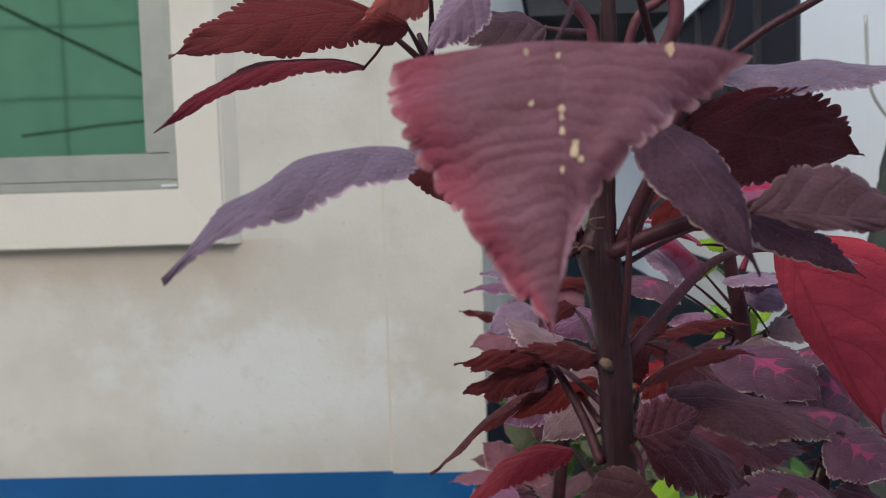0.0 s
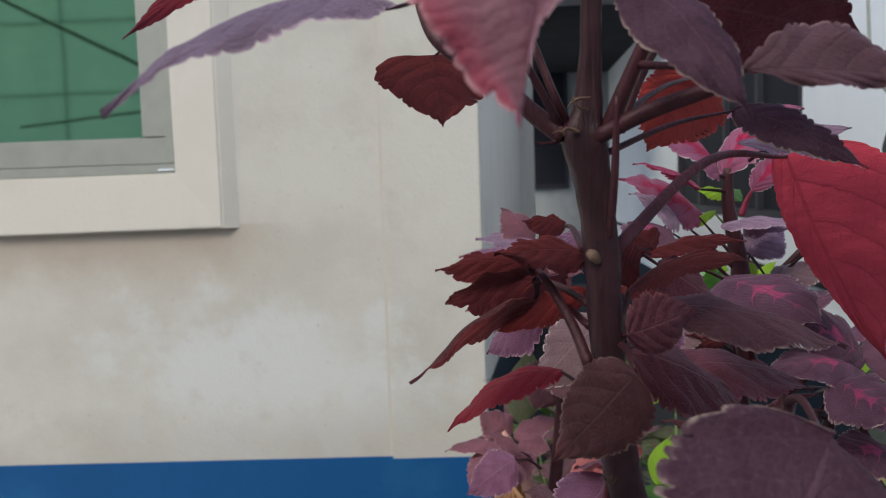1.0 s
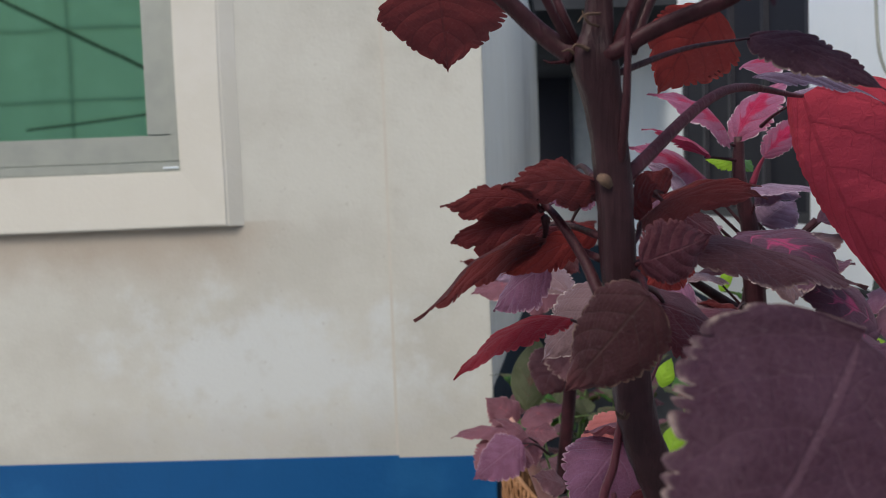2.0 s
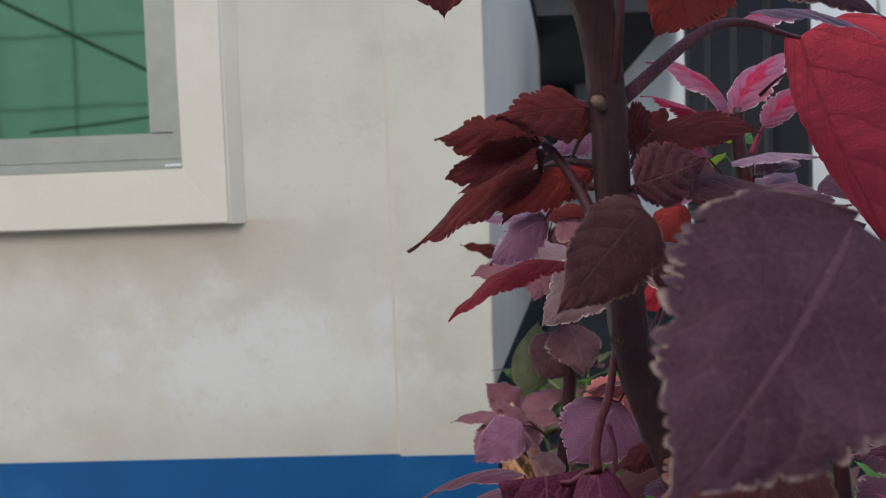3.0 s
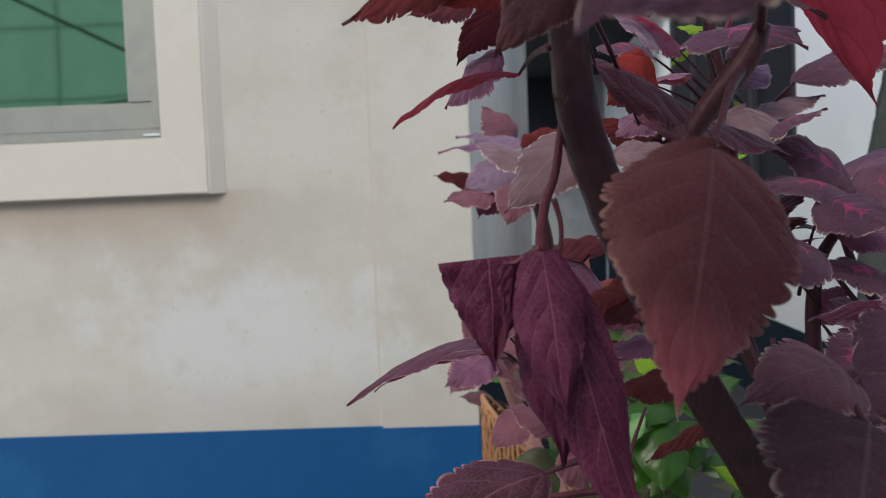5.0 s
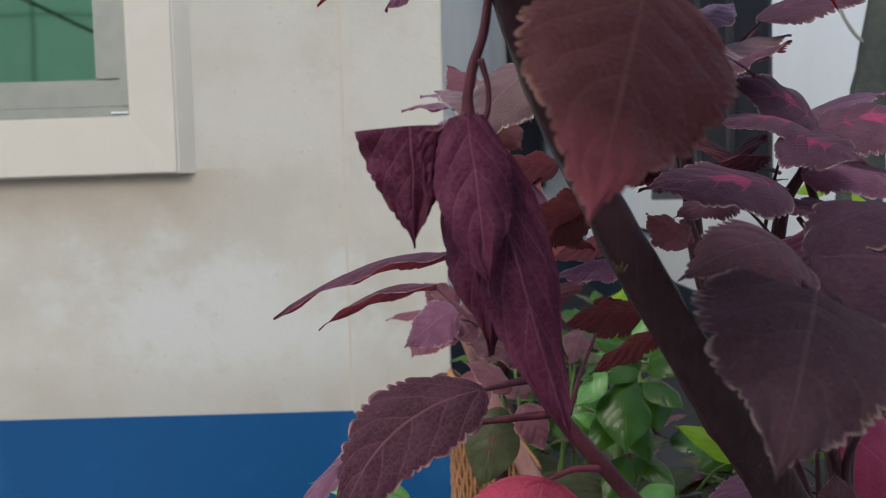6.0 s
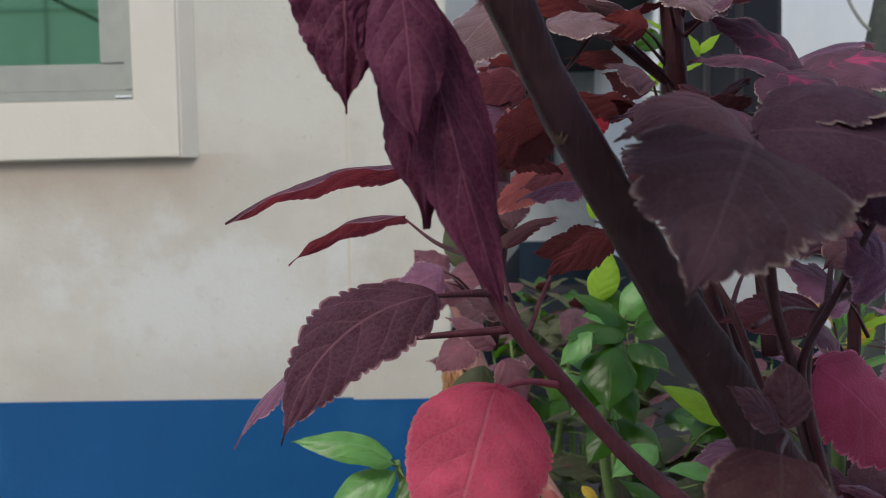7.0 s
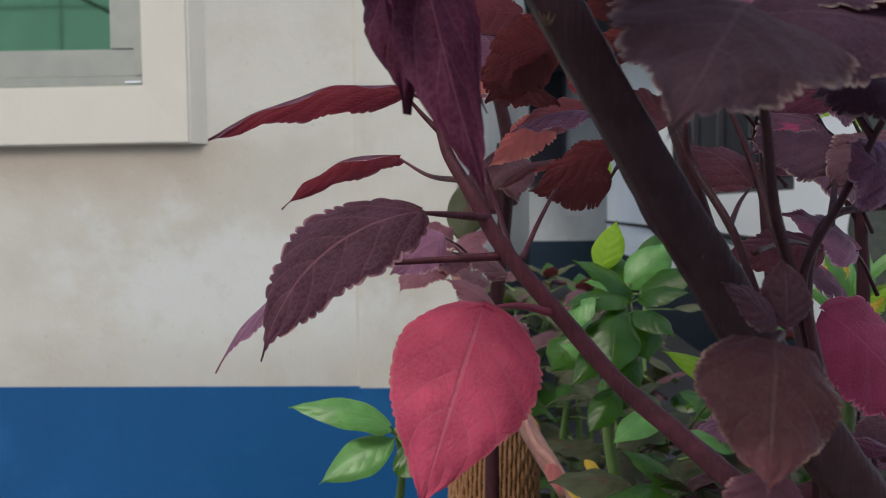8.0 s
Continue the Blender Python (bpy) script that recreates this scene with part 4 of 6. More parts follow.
leaf(coleus, (0.167, 0.530, 1.562), (0.131, 0.555, 1.513), 0.044, (-0.25, -0.85, 0.3), 0.06, 0.15, "umber", root=(0.170, 0.580, 1.568), teeth=16, tooth=0.022, shape=0.52)
leaf(coleus, (0.174, 0.570, 1.575), (0.211, 0.580, 1.587), 0.032, (0.1, -0.98, 0.0), 0.06, 0.15, "maroon", root=(0.170, 0.580, 1.568))
leaf(coleus, (0.179, 0.600, 1.594), (0.265, 0.650, 1.603), 0.036, (0, 0.62, 0.78), 0.10, 0.15, "red", root=(0.169, 0.580, 1.582), teeth=14)
leaf(coleus, (0.176, 0.610, 1.602), (0.193, 0.620, 1.614), 0.030, (0, 0.8, 0.6), 0.05, 0.10, "red")
leaf(coleus, (0.208, 0.640, 1.578), (0.327, 0.660, 1.545), 0.062, (0, -0.35, 0.92), 0.08, 0.15, "dusky", root=(0.169, 0.600, 1.567), teeth=20)
leaf(coleus, (0.249, 0.800, 1.503), (0.382, 0.840, 1.473), 0.070, (0, -0.4, 0.9), 0.10, 0.20, "maroon", root=(0.172, 0.600, 1.561))
leaf(coleus, (0.205, 0.720, 1.535), (0.297, 0.750, 1.480), 0.080, (0, -0.5, 0.85), 0.08, 0.20, "maroon", root=(0.166, 0.600, 1.585))
leaf(coleus, (0.221, 0.700, 1.597), (0.264, 0.700, 1.564), 0.050, (0, -0.55, 0.8), 0.08, 0.20, "maroon", root=(0.170, 0.600, 1.618))
leaf(coleus, (0.160, 0.750, 1.589), (0.114, 0.800, 1.552), 0.040, (0, 0.2, 1), 0.08, 0.20, "maroon", root=(0.157, 0.600, 1.608))
leaf(coleus, (0.211, 1.200, 1.485), (0.135, 1.300, 1.532), 0.060, (0, -0.4, 0.9), 0.08, 0.20, "grey")
leaf(coleus, (0.219, 0.440, 1.556), (0.139, 0.372, 1.484), 0.092, (-0.1, -0.85, 0.5), 0.03, 0.08, "plum_front", root=(0.267, 0.600, 1.529), shape=0.5, teeth=17, tooth=0.042, stalk=0.002)
leaf(coleus, (0.221, 0.530, 1.467), (0.182, 0.447, 1.376), 0.076, (0, -0.95, 0.25), 0.04, 0.12, "maroon_front", root=(0.264, 0.610, 1.517), shape=0.6, teeth=22, tooth=0.036, stalk=0.0022)
tube_part("branch", [(0.199, 0.600, 1.432, 0.0055), (0.215, 0.600, 1.456, 0.0051), (0.238, 0.600, 1.489, 0.0060), (0.260, 0.600, 1.516, 0.0066), (0.268, 0.600, 1.532, 0.0045)], STEM, coleus, 10, 0.00, 0.00)
tube_part("twig", [(0.212, 0.550, 1.478, 0.0024), (0.212, 0.540, 1.471, 0.0018), (0.217, 0.535, 1.462, 0.0010)], STEM, coleus, 10, 0.00, 0.00)
leaf(coleus, (0.292, 0.545, 1.343), (0.246, 0.474, 1.289), 0.080, (-0.1, -0.85, 0.5), 0.05, 0.12, "dusky_front", root=(0.301, 0.580, 1.345), shape=0.48, teeth=18, tooth=0.045, start=0.06)
leaf(coleus, (0.310, 0.600, 1.349), (0.242, 0.570, 1.347), 0.050, (-0.1, -0.6, 0.75), 0.22, 0.18, "dusky", root=(0.308, 0.600, 1.345), teeth=14, tooth=0.05)
leaf(coleus, (0.317, 0.605, 1.352), (0.404, 0.610, 1.337), 0.075, (0.1, -0.7, 0.7), 0.10, 0.15, "plum_front", root=(0.301, 0.580, 1.345))
leaf(coleus, (0.327, 0.620, 1.361), (0.414, 0.650, 1.362), 0.052, (0, -0.42, 0.9), 0.16, 0.20, "plum_front", root=(0.308, 0.600, 1.345))
leaf(coleus, (0.378, 0.660, 1.337), (0.404, 0.620, 1.302), 0.055, (0, -0.6, 0.8), 0.10, 0.15, "plum_front", root=(0.395, 0.660, 1.303), lift=0.0)
tube_part("shoot", [(0.304, 0.590, 1.347, 0.0022), (0.326, 0.620, 1.311, 0.0024), (0.338, 0.640, 1.269, 0.0028), (0.355, 0.660, 1.234, 0.0029), (0.375, 0.680, 1.184, 0.0032), (0.384, 0.665, 1.139, 0.0031)], STEM, coleus, 10, 0.05, 0.10)
tube_part("shoot", [(0.414, 0.640, 1.364, 0.0013), (0.406, 0.650, 1.333, 0.0015), (0.394, 0.660, 1.300, 0.0018), (0.379, 0.660, 1.270, 0.0021), (0.361, 0.660, 1.234, 0.0023), (0.371, 0.670, 1.198, 0.0024), (0.383, 0.665, 1.145, 0.0026)], STEM, coleus, 10, 0.05, 0.10)
tube_part("shoot", [(0.445, 0.700, 1.271, 0.0020), (0.422, 0.700, 1.268, 0.0022), (0.386, 0.680, 1.264, 0.0023), (0.370, 0.670, 1.246, 0.0024), (0.367, 0.668, 1.211, 0.0026), (0.378, 0.664, 1.158, 0.0026)], STEM, coleus, 10, 0.05, 0.10)
tube_part("shoot", [(0.319, 0.730, 1.351, 0.0018), (0.316, 0.720, 1.317, 0.0020), (0.320, 0.720, 1.294, 0.0022), (0.336, 0.700, 1.258, 0.0024), (0.348, 0.690, 1.220, 0.0024), (0.357, 0.680, 1.185, 0.0027), (0.381, 0.668, 1.142, 0.0026)], STEM, coleus, 10, 0.05, 0.10)
tube_part("shoot", [(0.354, 0.760, 1.331, 0.0017), (0.367, 0.750, 1.291, 0.0021), (0.372, 0.740, 1.263, 0.0026), (0.377, 0.720, 1.230, 0.0024), (0.377, 0.700, 1.187, 0.0026), (0.385, 0.670, 1.141, 0.0024)], STEM, coleus, 10, 0.05, 0.10)
leaf(coleus, (0.308, 0.555, 1.216), (0.292, 0.520, 1.167), 0.054, (0, -0.92, 0.3), 0.05, 0.14, "umber", root=(0.323, 0.590, 1.213), shape=0.72, teeth=20, tooth=0.018, lift=0.0, start=0.1)
leaf(coleus, (0.308, 0.560, 1.161), (0.305, 0.560, 1.134), 0.030, (0, -0.9, 0.4), 0.04, 0.20, "rose")
leaf(coleus, (0.325, 0.600, 1.216), (0.300, 0.600, 1.235), 0.020, (-0.2, -0.6, 0.8), 0.10, 0.20, "dusky", teeth=8, tooth=0.03)
leaf(coleus, (0.329, 0.600, 1.215), (0.333, 0.615, 1.245), 0.023, (-0.1, -0.95, 0.2), 0.06, 0.15, "dusky", shape=0.75, teeth=8, tooth=0.02)
leaf(coleus, (0.468, 0.880, 1.186), (0.553, 0.890, 1.094), 0.085, (0.3, -0.85, 0.4), 0.08, 0.20, "magenta")
leaf(coleus, (0.420, 0.750, 1.294), (0.372, 0.780, 1.313), 0.044, (0, -0.75, 0.6), 0.10, 0.15, "plum_front", root=(0.383, 0.680, 1.259), tooth=0.05)
leaf(coleus, (0.365, 0.750, 1.281), (0.333, 0.780, 1.310), 0.045, (0, -0.5, 0.8), 0.10, 0.15, "maroon", root=(0.336, 0.700, 1.257), stalk=0.0013)
leaf(coleus, (0.445, 0.720, 1.305), (0.398, 0.720, 1.278), 0.065, (0, -0.6, 0.8), 0.10, 0.20, "dusky", root=(0.422, 0.700, 1.268), tooth=0.05)
leaf(coleus, (0.469, 0.800, 1.350), (0.423, 0.800, 1.362), 0.060, (0, -0.4, 0.9), 0.10, 0.20, "purple", root=(0.458, 0.750, 1.304))
leaf(coleus, (0.408, 0.660, 1.278), (0.382, 0.660, 1.301), 0.050, (0, -0.7, 0.6), 0.10, 0.20, "purple", root=(0.422, 0.700, 1.268))
leaf(coleus, (0.362, 0.950, 1.342), (0.323, 0.950, 1.369), 0.060, (0, 0.3, 0.9), 0.10, 0.20, "rose", root=(0.330, 0.750, 1.292))
leaf(coleus, (0.337, 0.950, 1.403), (0.279, 0.950, 1.418), 0.060, (0, 0.2, 0.95), 0.10, 0.20, "red")
tube_part("twig", [(0.203, 0.850, 1.298, 0.0015), (0.213, 0.840, 1.264, 0.0019), (0.219, 0.800, 1.241, 0.0019), (0.227, 0.770, 1.224, 0.0020)], STEM_RED, coleus, 10, 0.00, 0.00)
tube_part("twig", [(0.253, 0.820, 1.284, 0.0012), (0.237, 0.800, 1.257, 0.0016), (0.225, 0.775, 1.235, 0.0019)], STEM_RED, coleus, 10, 0.00, 0.00)
leaf(coleus, (0.451, 0.850, 1.237), (0.376, 0.850, 1.228), 0.046, (0, -0.7, 0.7), 0.08, 0.15, "maroon", root=(0.367, 0.750, 1.240), tooth=0.02)
leaf(coleus, (0.473, 0.850, 1.348), (0.392, 0.850, 1.342), 0.045, (0, 0.55, 0.82), 0.12, 0.15, "purple", root=(0.473, 0.800, 1.293))
leaf(coleus, (0.434, 0.82, 1.328), (0.382, 0.8, 1.304), 0.046, (-0.1, -0.7, 0.7), 0.10, 0.18, "heart", root=(0.480, 0.830, 1.290), teeth=15, tooth=0.05)
# the shoot that rises to the side
tube_part("side_shoot", [(0.372, 0.700, 1.087, 0.0084), (0.343, 0.720, 1.108, 0.0074), (0.317, 0.735, 1.130, 0.0066), (0.285, 0.750, 1.157, 0.0059), (0.251, 0.760, 1.196, 0.0058), (0.212, 0.765, 1.243, 0.0055), (0.192, 0.770, 1.278, 0.0048), (0.177, 0.780, 1.304, 0.0041), (0.169, 0.790, 1.331, 0.0032), (0.160, 0.795, 1.343, 0.0021), (0.150, 0.795, 1.347, 0.0010)], STEM_RED, coleus, 12, 0.07, 0.10)
leaf(coleus, (0.197, 0.705, 1.211), (0.162, 0.660, 1.109), 0.086, (-0.1, -0.92, 0.35), 0.05, 0.10, "scarlet", root=(0.242, 0.758, 1.202), shape=0.56, teeth=20, tooth=0.012, stalk=0.002, stem_mat=STEM_ROSE)
leaf(coleus, (0.161, 0.717, 1.267), (0.072, 0.688, 1.184), 0.058, (-0.2, -0.85, 0.45), 0.06, 0.12, "purple_near", root=(0.202, 0.766, 1.263), lift=0.02, teeth=15, tooth=0.036, stalk=0.0024, bow=0.15, stem_mat=STEM_RED)
leaf(coleus, (0.111, 0.750, 1.234), (0.030, 0.740, 1.167), 0.032, (-0.5, -0.3, 0.8), 0.12, 0.15, "purple", root=(0.212, 0.766, 1.238), lift=0.02, teeth=16, stalk=0.0022, stem_mat=STEM_RED)
leaf(coleus, (0.147, 0.795, 1.347), (0.029, 0.739, 1.312), 0.062, (-0.15, 0.14, 1), 0.10, 0.18, "twotone", root=(0.173, 0.785, 1.318), teeth=16, tooth=0.022, lift=0.02, stem_mat=STEM_RED)
leaf(coleus, (0.133, 0.922, 1.312), (0.023, 0.969, 1.268), 0.052, (-0.15, 0.2, 1), 0.12, 0.20, "twotone", root=(0.188, 0.772, 1.287), teeth=11, tooth=0.02, lift=-0.02, stem_mat=STEM_RED)
leaf(coleus, (0.278, 1.050, 1.359), (0.211, 1.050, 1.310), 0.042, (-0.2, 0.8, 0.5), 0.10, 0.20, "salmon")
leaf(coleus, (0.286, 0.900, 1.349), (0.230, 0.900, 1.334), 0.040, (0, 0.5, 0.85), 0.06, 0.15, "rose")
leaf(coleus, (0.278, 0.830, 1.337), (0.221, 0.830, 1.323), 0.050, (0, -0.2, 1), 0.10, 0.25, "purple", root=(0.259, 0.640, 1.312))
leaf(coleus, (0.247, 0.800, 1.381), (0.195, 0.800, 1.355), 0.060, (-0.1, 0.65, 0.7), 0.06, 0.15, "red", root=(0.238, 0.630, 1.356))
leaf(coleus, (0.271, 0.700, 1.303), (0.226, 0.700, 1.278), 0.032, (-0.1, 0.6, 0.8), 0.08, 0.15, "red", root=(0.280, 0.660, 1.275), lift=-0.12, stalk=0.0022)
leaf(coleus, (0.229, 0.850, 1.412), (0.179, 0.850, 1.406), 0.060, (0, 0.4, 0.9), 0.10, 0.15, "rose")
leaf(coleus, (0.218, 0.900, 1.287), (0.273, 1.000, 1.305), 0.050, (0, 0.5, 0.85), 0.10, 0.15, "red")
# wilted, folded leaves
tube_part("twig", [(0.169, 0.600, 1.502, 0.0018), (0.165, 0.600, 1.480, 0.0022), (0.162, 0.600, 1.462, 0.0024), (0.157, 0.600, 1.448, 0.0026), (0.154, 0.600, 1.434, 0.0028), (0.154, 0.600, 1.422, 0.0040)], STEM_RED, coleus, 10, 0.08, 0.12)
tube_part("twig", [(0.160, 0.592, 1.449, 0.0016), (0.163, 0.592, 1.437, 0.0013), (0.163, 0.592, 1.427, 0.0013), (0.161, 0.592, 1.421, 0.0016)], STEM_RED, coleus, 8, 0.00, 0.05)
tube_part("petiole", [(0.153, 0.596, 1.424, 0.0022), (0.146, 0.596, 1.421, 0.0015), (0.140, 0.596, 1.417, 0.0014), (0.134, 0.596, 1.417, 0.0011)], STEM_RED, coleus, 8, 0.00, 0.05)
leaf(coleus, (0.126, 0.597, 1.420), (0.127, 0.590, 1.363), 0.050, (0.15, -1, 0.1), 0.04, 0.16, "grape", shape=0.5, tooth=0.012, ruffle=0.04, teeth=9, start=0.28, crease=0.05, skew=0.06)
leaf(coleus, (0.138, 0.590, 1.416), (0.133, 0.585, 1.386), 0.016, (0.7, -0.7, 0.1), 0.04, 0.20, "grape", shape=0.5, tooth=0.012, ruffle=0.04, teeth=6, start=0.2, crease=0.06)
leaf(coleus, (0.153, 0.588, 1.423), (0.160, 0.565, 1.344), 0.036, (0.1, -1, 0.1), 0.05, 0.22, "grape", tooth=0.012, ruffle=0.05, teeth=9, shape=0.72, start=0.06, crease=0.045, pinch=-0.1)
leaf(coleus, (0.155, 0.600, 1.422), (0.162, 0.600, 1.310), 0.046, (-0.3, -0.9, 0.1), 0.03, 0.40, "grape", tooth=0.012, ruffle=0.07, teeth=10, shape=0.95, crease=0.06)
leaf(coleus, (0.158, 0.592, 1.423), (0.197, 0.575, 1.269), 0.035, (0.2, -0.95, 0.2), 0.02, 0.42, "grape", tooth=0.01, ruffle=0.05, teeth=12, shape=0.85, crease=0.03)
leaf(coleus, (0.160, 0.600, 1.422), (0.197, 0.590, 1.309), 0.026, (-0.4, -0.85, 0.2), 0.02, 0.60, "grape", tooth=0.01, ruffle=0.06, teeth=12, shape=0.85, crease=0.04)
leaf(coleus, (0.352, 0.950, 1.428), (0.309, 0.950, 1.444), 0.060, (0, -0.4, 0.9), 0.10, 0.20, "dusky", root=(0.400, 1.100, 1.400))
leaf(coleus, (0.357, 1.000, 1.484), (0.316, 1.000, 1.494), 0.050, (0, 0.4, 0.9), 0.10, 0.20, "red", root=(0.409, 1.120, 1.474))
leaf(coleus, (0.345, 0.950, 1.399), (0.315, 0.950, 1.412), 0.050, (0, -0.4, 0.9), 0.10, 0.20, "maroon", root=(0.406, 1.100, 1.376))
leaf(coleus, (0.203, 0.850, 1.375), (0.259, 0.850, 1.344), 0.055, (0, 0.3, 0.9), 0.06, 0.20, "red")
leaf(coleus, (0.256, 0.830, 1.377), (0.202, 0.830, 1.345), 0.050, (0, 0.2, 0.9), 0.06, 0.20, "red")
leaf(coleus, (0.300, 0.880, 1.290), (0.237, 0.880, 1.282), 0.050, (0, 0.7, 0.7), 0.10, 0.20, "red", root=(0.272, 0.640, 1.277))
leaf(coleus, (0.222, 0.920, 1.402), (0.178, 0.920, 1.351), 0.036, (-0.4, -0.75, 0.4), 0.05, 0.20, "salmon", root=(0.334, 1.102, 1.512), lift=-0.05)
leaf(coleus, (0.210, 0.850, 1.396), (0.160, 0.800, 1.360), 0.068, (-0.2, -0.8, 0.5), 0.08, 0.20, "purple", root=(0.334, 1.102, 1.512), lift=-0.05)
leaf(coleus, (0.145, 0.780, 1.555), (0.104, 0.800, 1.520), 0.050, (-0.2, -0.6, 0.75), 0.08, 0.20, "purple", root=(0.157, 0.600, 1.575))
leaf(coleus, (0.128, 0.740, 1.585), (0.082, 0.740, 1.576), 0.030, (0, 0.5, 0.85), 0.08, 0.20, "rose", root=(0.158, 0.600, 1.587))
leaf(coleus, (0.159, 0.720, 1.626), (0.130, 0.720, 1.629), 0.035, (0, 0.5, 0.85), 0.08, 0.20, "red", root=(0.155, 0.600, 1.618))
leaf(coleus, (0.178, 0.750, 1.617), (0.146, 0.750, 1.602), 0.040, (0, -0.4, 0.9), 0.08, 0.20, "purple", root=(0.158, 0.600, 1.618))
leaf(coleus, (0.215, 0.700, 1.609), (0.198, 0.700, 1.621), 0.040, (0, 0.6, 0.8), 0.08, 0.20, "red", root=(0.167, 0.600, 1.605))
leaf(coleus, (0.219, 0.720, 1.604), (0.286, 0.720, 1.611), 0.034, (0, 0.45, 0.9), 0.10, 0.20, "red", root=(0.167, 0.600, 1.605))
leaf(coleus, (0.308, 0.820, 1.704), (0.367, 0.820, 1.709), 0.050, (0, -0.3, 0.95), 0.10, 0.20, "flame")
leaf(coleus, (0.127, 0.600, 1.806), (0.073, 0.600, 1.803), 0.056, (0, -0.6, 0.8), 0.10, 0.20, "dusky_front", root=(0.150, 0.580, 1.797))
tube_part("bract", [(0.143, 0.572, 1.679, 0.0008), (0.140, 0.570, 1.681, 0.0007), (0.136, 0.568, 1.680, 0.0003)], CALLUS, coleus, 6, 0.00, 0.30)
tube_part("bract", [(0.149, 0.566, 1.680, 0.0010), (0.143, 0.563, 1.682, 0.0008), (0.140, 0.560, 1.680, 0.0003)], CALLUS, coleus, 6, 0.00, 0.30)
tube_part("bract", [(0.155, 0.566, 1.697, 0.0008), (0.147, 0.562, 1.696, 0.0007), (0.143, 0.560, 1.692, 0.0003)], CALLUS, coleus, 6, 0.00, 0.30)
tube_part("bract", [(0.154, 0.566, 1.691, 0.0008), (0.148, 0.560, 1.692, 0.0007), (0.145, 0.558, 1.697, 0.0003)], CALLUS, coleus, 6, 0.00, 0.30)
tube_part("bract", [(0.139, 0.575, 1.676, 0.0009), (0.131, 0.570, 1.675, 0.0007), (0.127, 0.568, 1.676, 0.0003)], STEM, coleus, 6, 0.00, 0.20)
leaf(coleus, (0.212, 1.300, 1.107), (0.180, 1.280, 1.004), 0.075, (-0.1, -0.8, 0.5), 0.08, 0.20, "olive", tooth=0.0, teeth=8, shape=0.72)
leaf(coleus, (0.223, 1.250, 1.145), (0.163, 1.250, 1.183), 0.050, (0, -0.4, 0.9), 0.10, 0.20, "rose")
leaf(coleus, (0.237, 1.200, 1.190), (0.180, 1.200, 1.219), 0.045, (0, -0.4, 0.9), 0.10, 0.20, "dusky")
leaf(coleus, (0.233, 1.200, 1.135), (0.259, 1.200, 1.078), 0.045, (0.1, -0.7, 0.6), 0.10, 0.20, "rose")
# ---- the pink and crimson coleus behind ----

pink_coleus = thing("coleus", (0.410, 1.120, 0.0), "crimson and pink coleus with pale scalloped leaf margins", "plant")
tube_part("stem", [(0.395, 1.100, 1.667, 0.0057), (0.395, 1.100, 1.621, 0.0077), (0.407, 1.100, 1.557, 0.0103), (0.408, 1.100, 1.529, 0.0121), (0.413, 1.100, 1.460, 0.0115), (0.419, 1.100, 1.437, 0.0096)], STEM, pink_coleus, 10, 0.00, 0.00)
tube_part("stem", [(pink_coleus.location.x + 0.22, pink_coleus.location.y, 0, 0.012), (pink_coleus.location.x + 0.2, pink_coleus.location.y, 0.6, 0.011), (pink_coleus.location.x + 0.08, pink_coleus.location.y, 1.1, 0.009), (pink_coleus.location.x, pink_coleus.location.y, 1.36, 0.008)], STEM, pink_coleus)
leaf(pink_coleus, (0.380, 1.090, 1.660), (0.282, 1.050, 1.714), 0.064, (-0.15, -0.6, 0.8), 0.16, 0.20, "flame", root=(0.396, 1.100, 1.657))
leaf(pink_coleus, (0.392, 1.100, 1.662), (0.464, 1.130, 1.732), 0.050, (-0.45, -0.6, 0.65), 0.16, 0.20, "flame", root=(0.396, 1.100, 1.657))
leaf(pink_coleus, (0.348, 1.070, 1.645), (0.269, 1.020, 1.674), 0.045, (0, -0.25, 0.95), 0.10, 0.15, "magenta", root=(0.396, 1.100, 1.640))
leaf(pink_coleus, (0.409, 1.060, 1.643), (0.461, 1.080, 1.687), 0.030, (0.2, -0.7, 0.65), 0.12, 0.15, "flame", root=(0.403, 1.080, 1.614), stalk=0.003, stem_mat=STEM_ROSE)
leaf(pink_coleus, (0.375, 1.060, 1.603), (0.454, 1.020, 1.604), 0.036, (0.05, -0.35, 0.92), 0.08, 0.15, "lilac", root=(0.397, 1.100, 1.600))
leaf(pink_coleus, (0.366, 1.120, 1.613), (0.265, 1.080, 1.660), 0.080, (-0.1, -0.6, 0.8), 0.10, 0.20, "flame", root=(0.402, 1.100, 1.563))
leaf(pink_coleus, (0.332, 1.080, 1.611), (0.271, 1.050, 1.643), 0.060, (-0.1, -0.6, 0.8), 0.10, 0.20, "lilac", root=(0.402, 1.100, 1.550))
leaf(pink_coleus, (0.410, 1.080, 1.605), (0.444, 1.050, 1.598), 0.060, (0.1, -0.4, 0.85), 0.10, 0.20, "lilac", root=(0.402, 1.100, 1.563))
leaf(pink_coleus, (0.385, 1.120, 1.615), (0.361, 1.150, 1.599), 0.030, (0, -0.6, 0.8), 0.10, 0.20, "lime", root=(0.399, 1.100, 1.589))
leaf(pink_coleus, (0.405, 1.140, 1.636), (0.371, 1.150, 1.644), 0.025, (0, -0.6, 0.8), 0.10, 0.20, "lime", root=(0.398, 1.100, 1.588))
leaf(pink_coleus, (0.408, 1.140, 1.633), (0.425, 1.150, 1.642), 0.025, (0, -0.6, 0.8), 0.10, 0.20, "pale_green", root=(0.398, 1.100, 1.588))
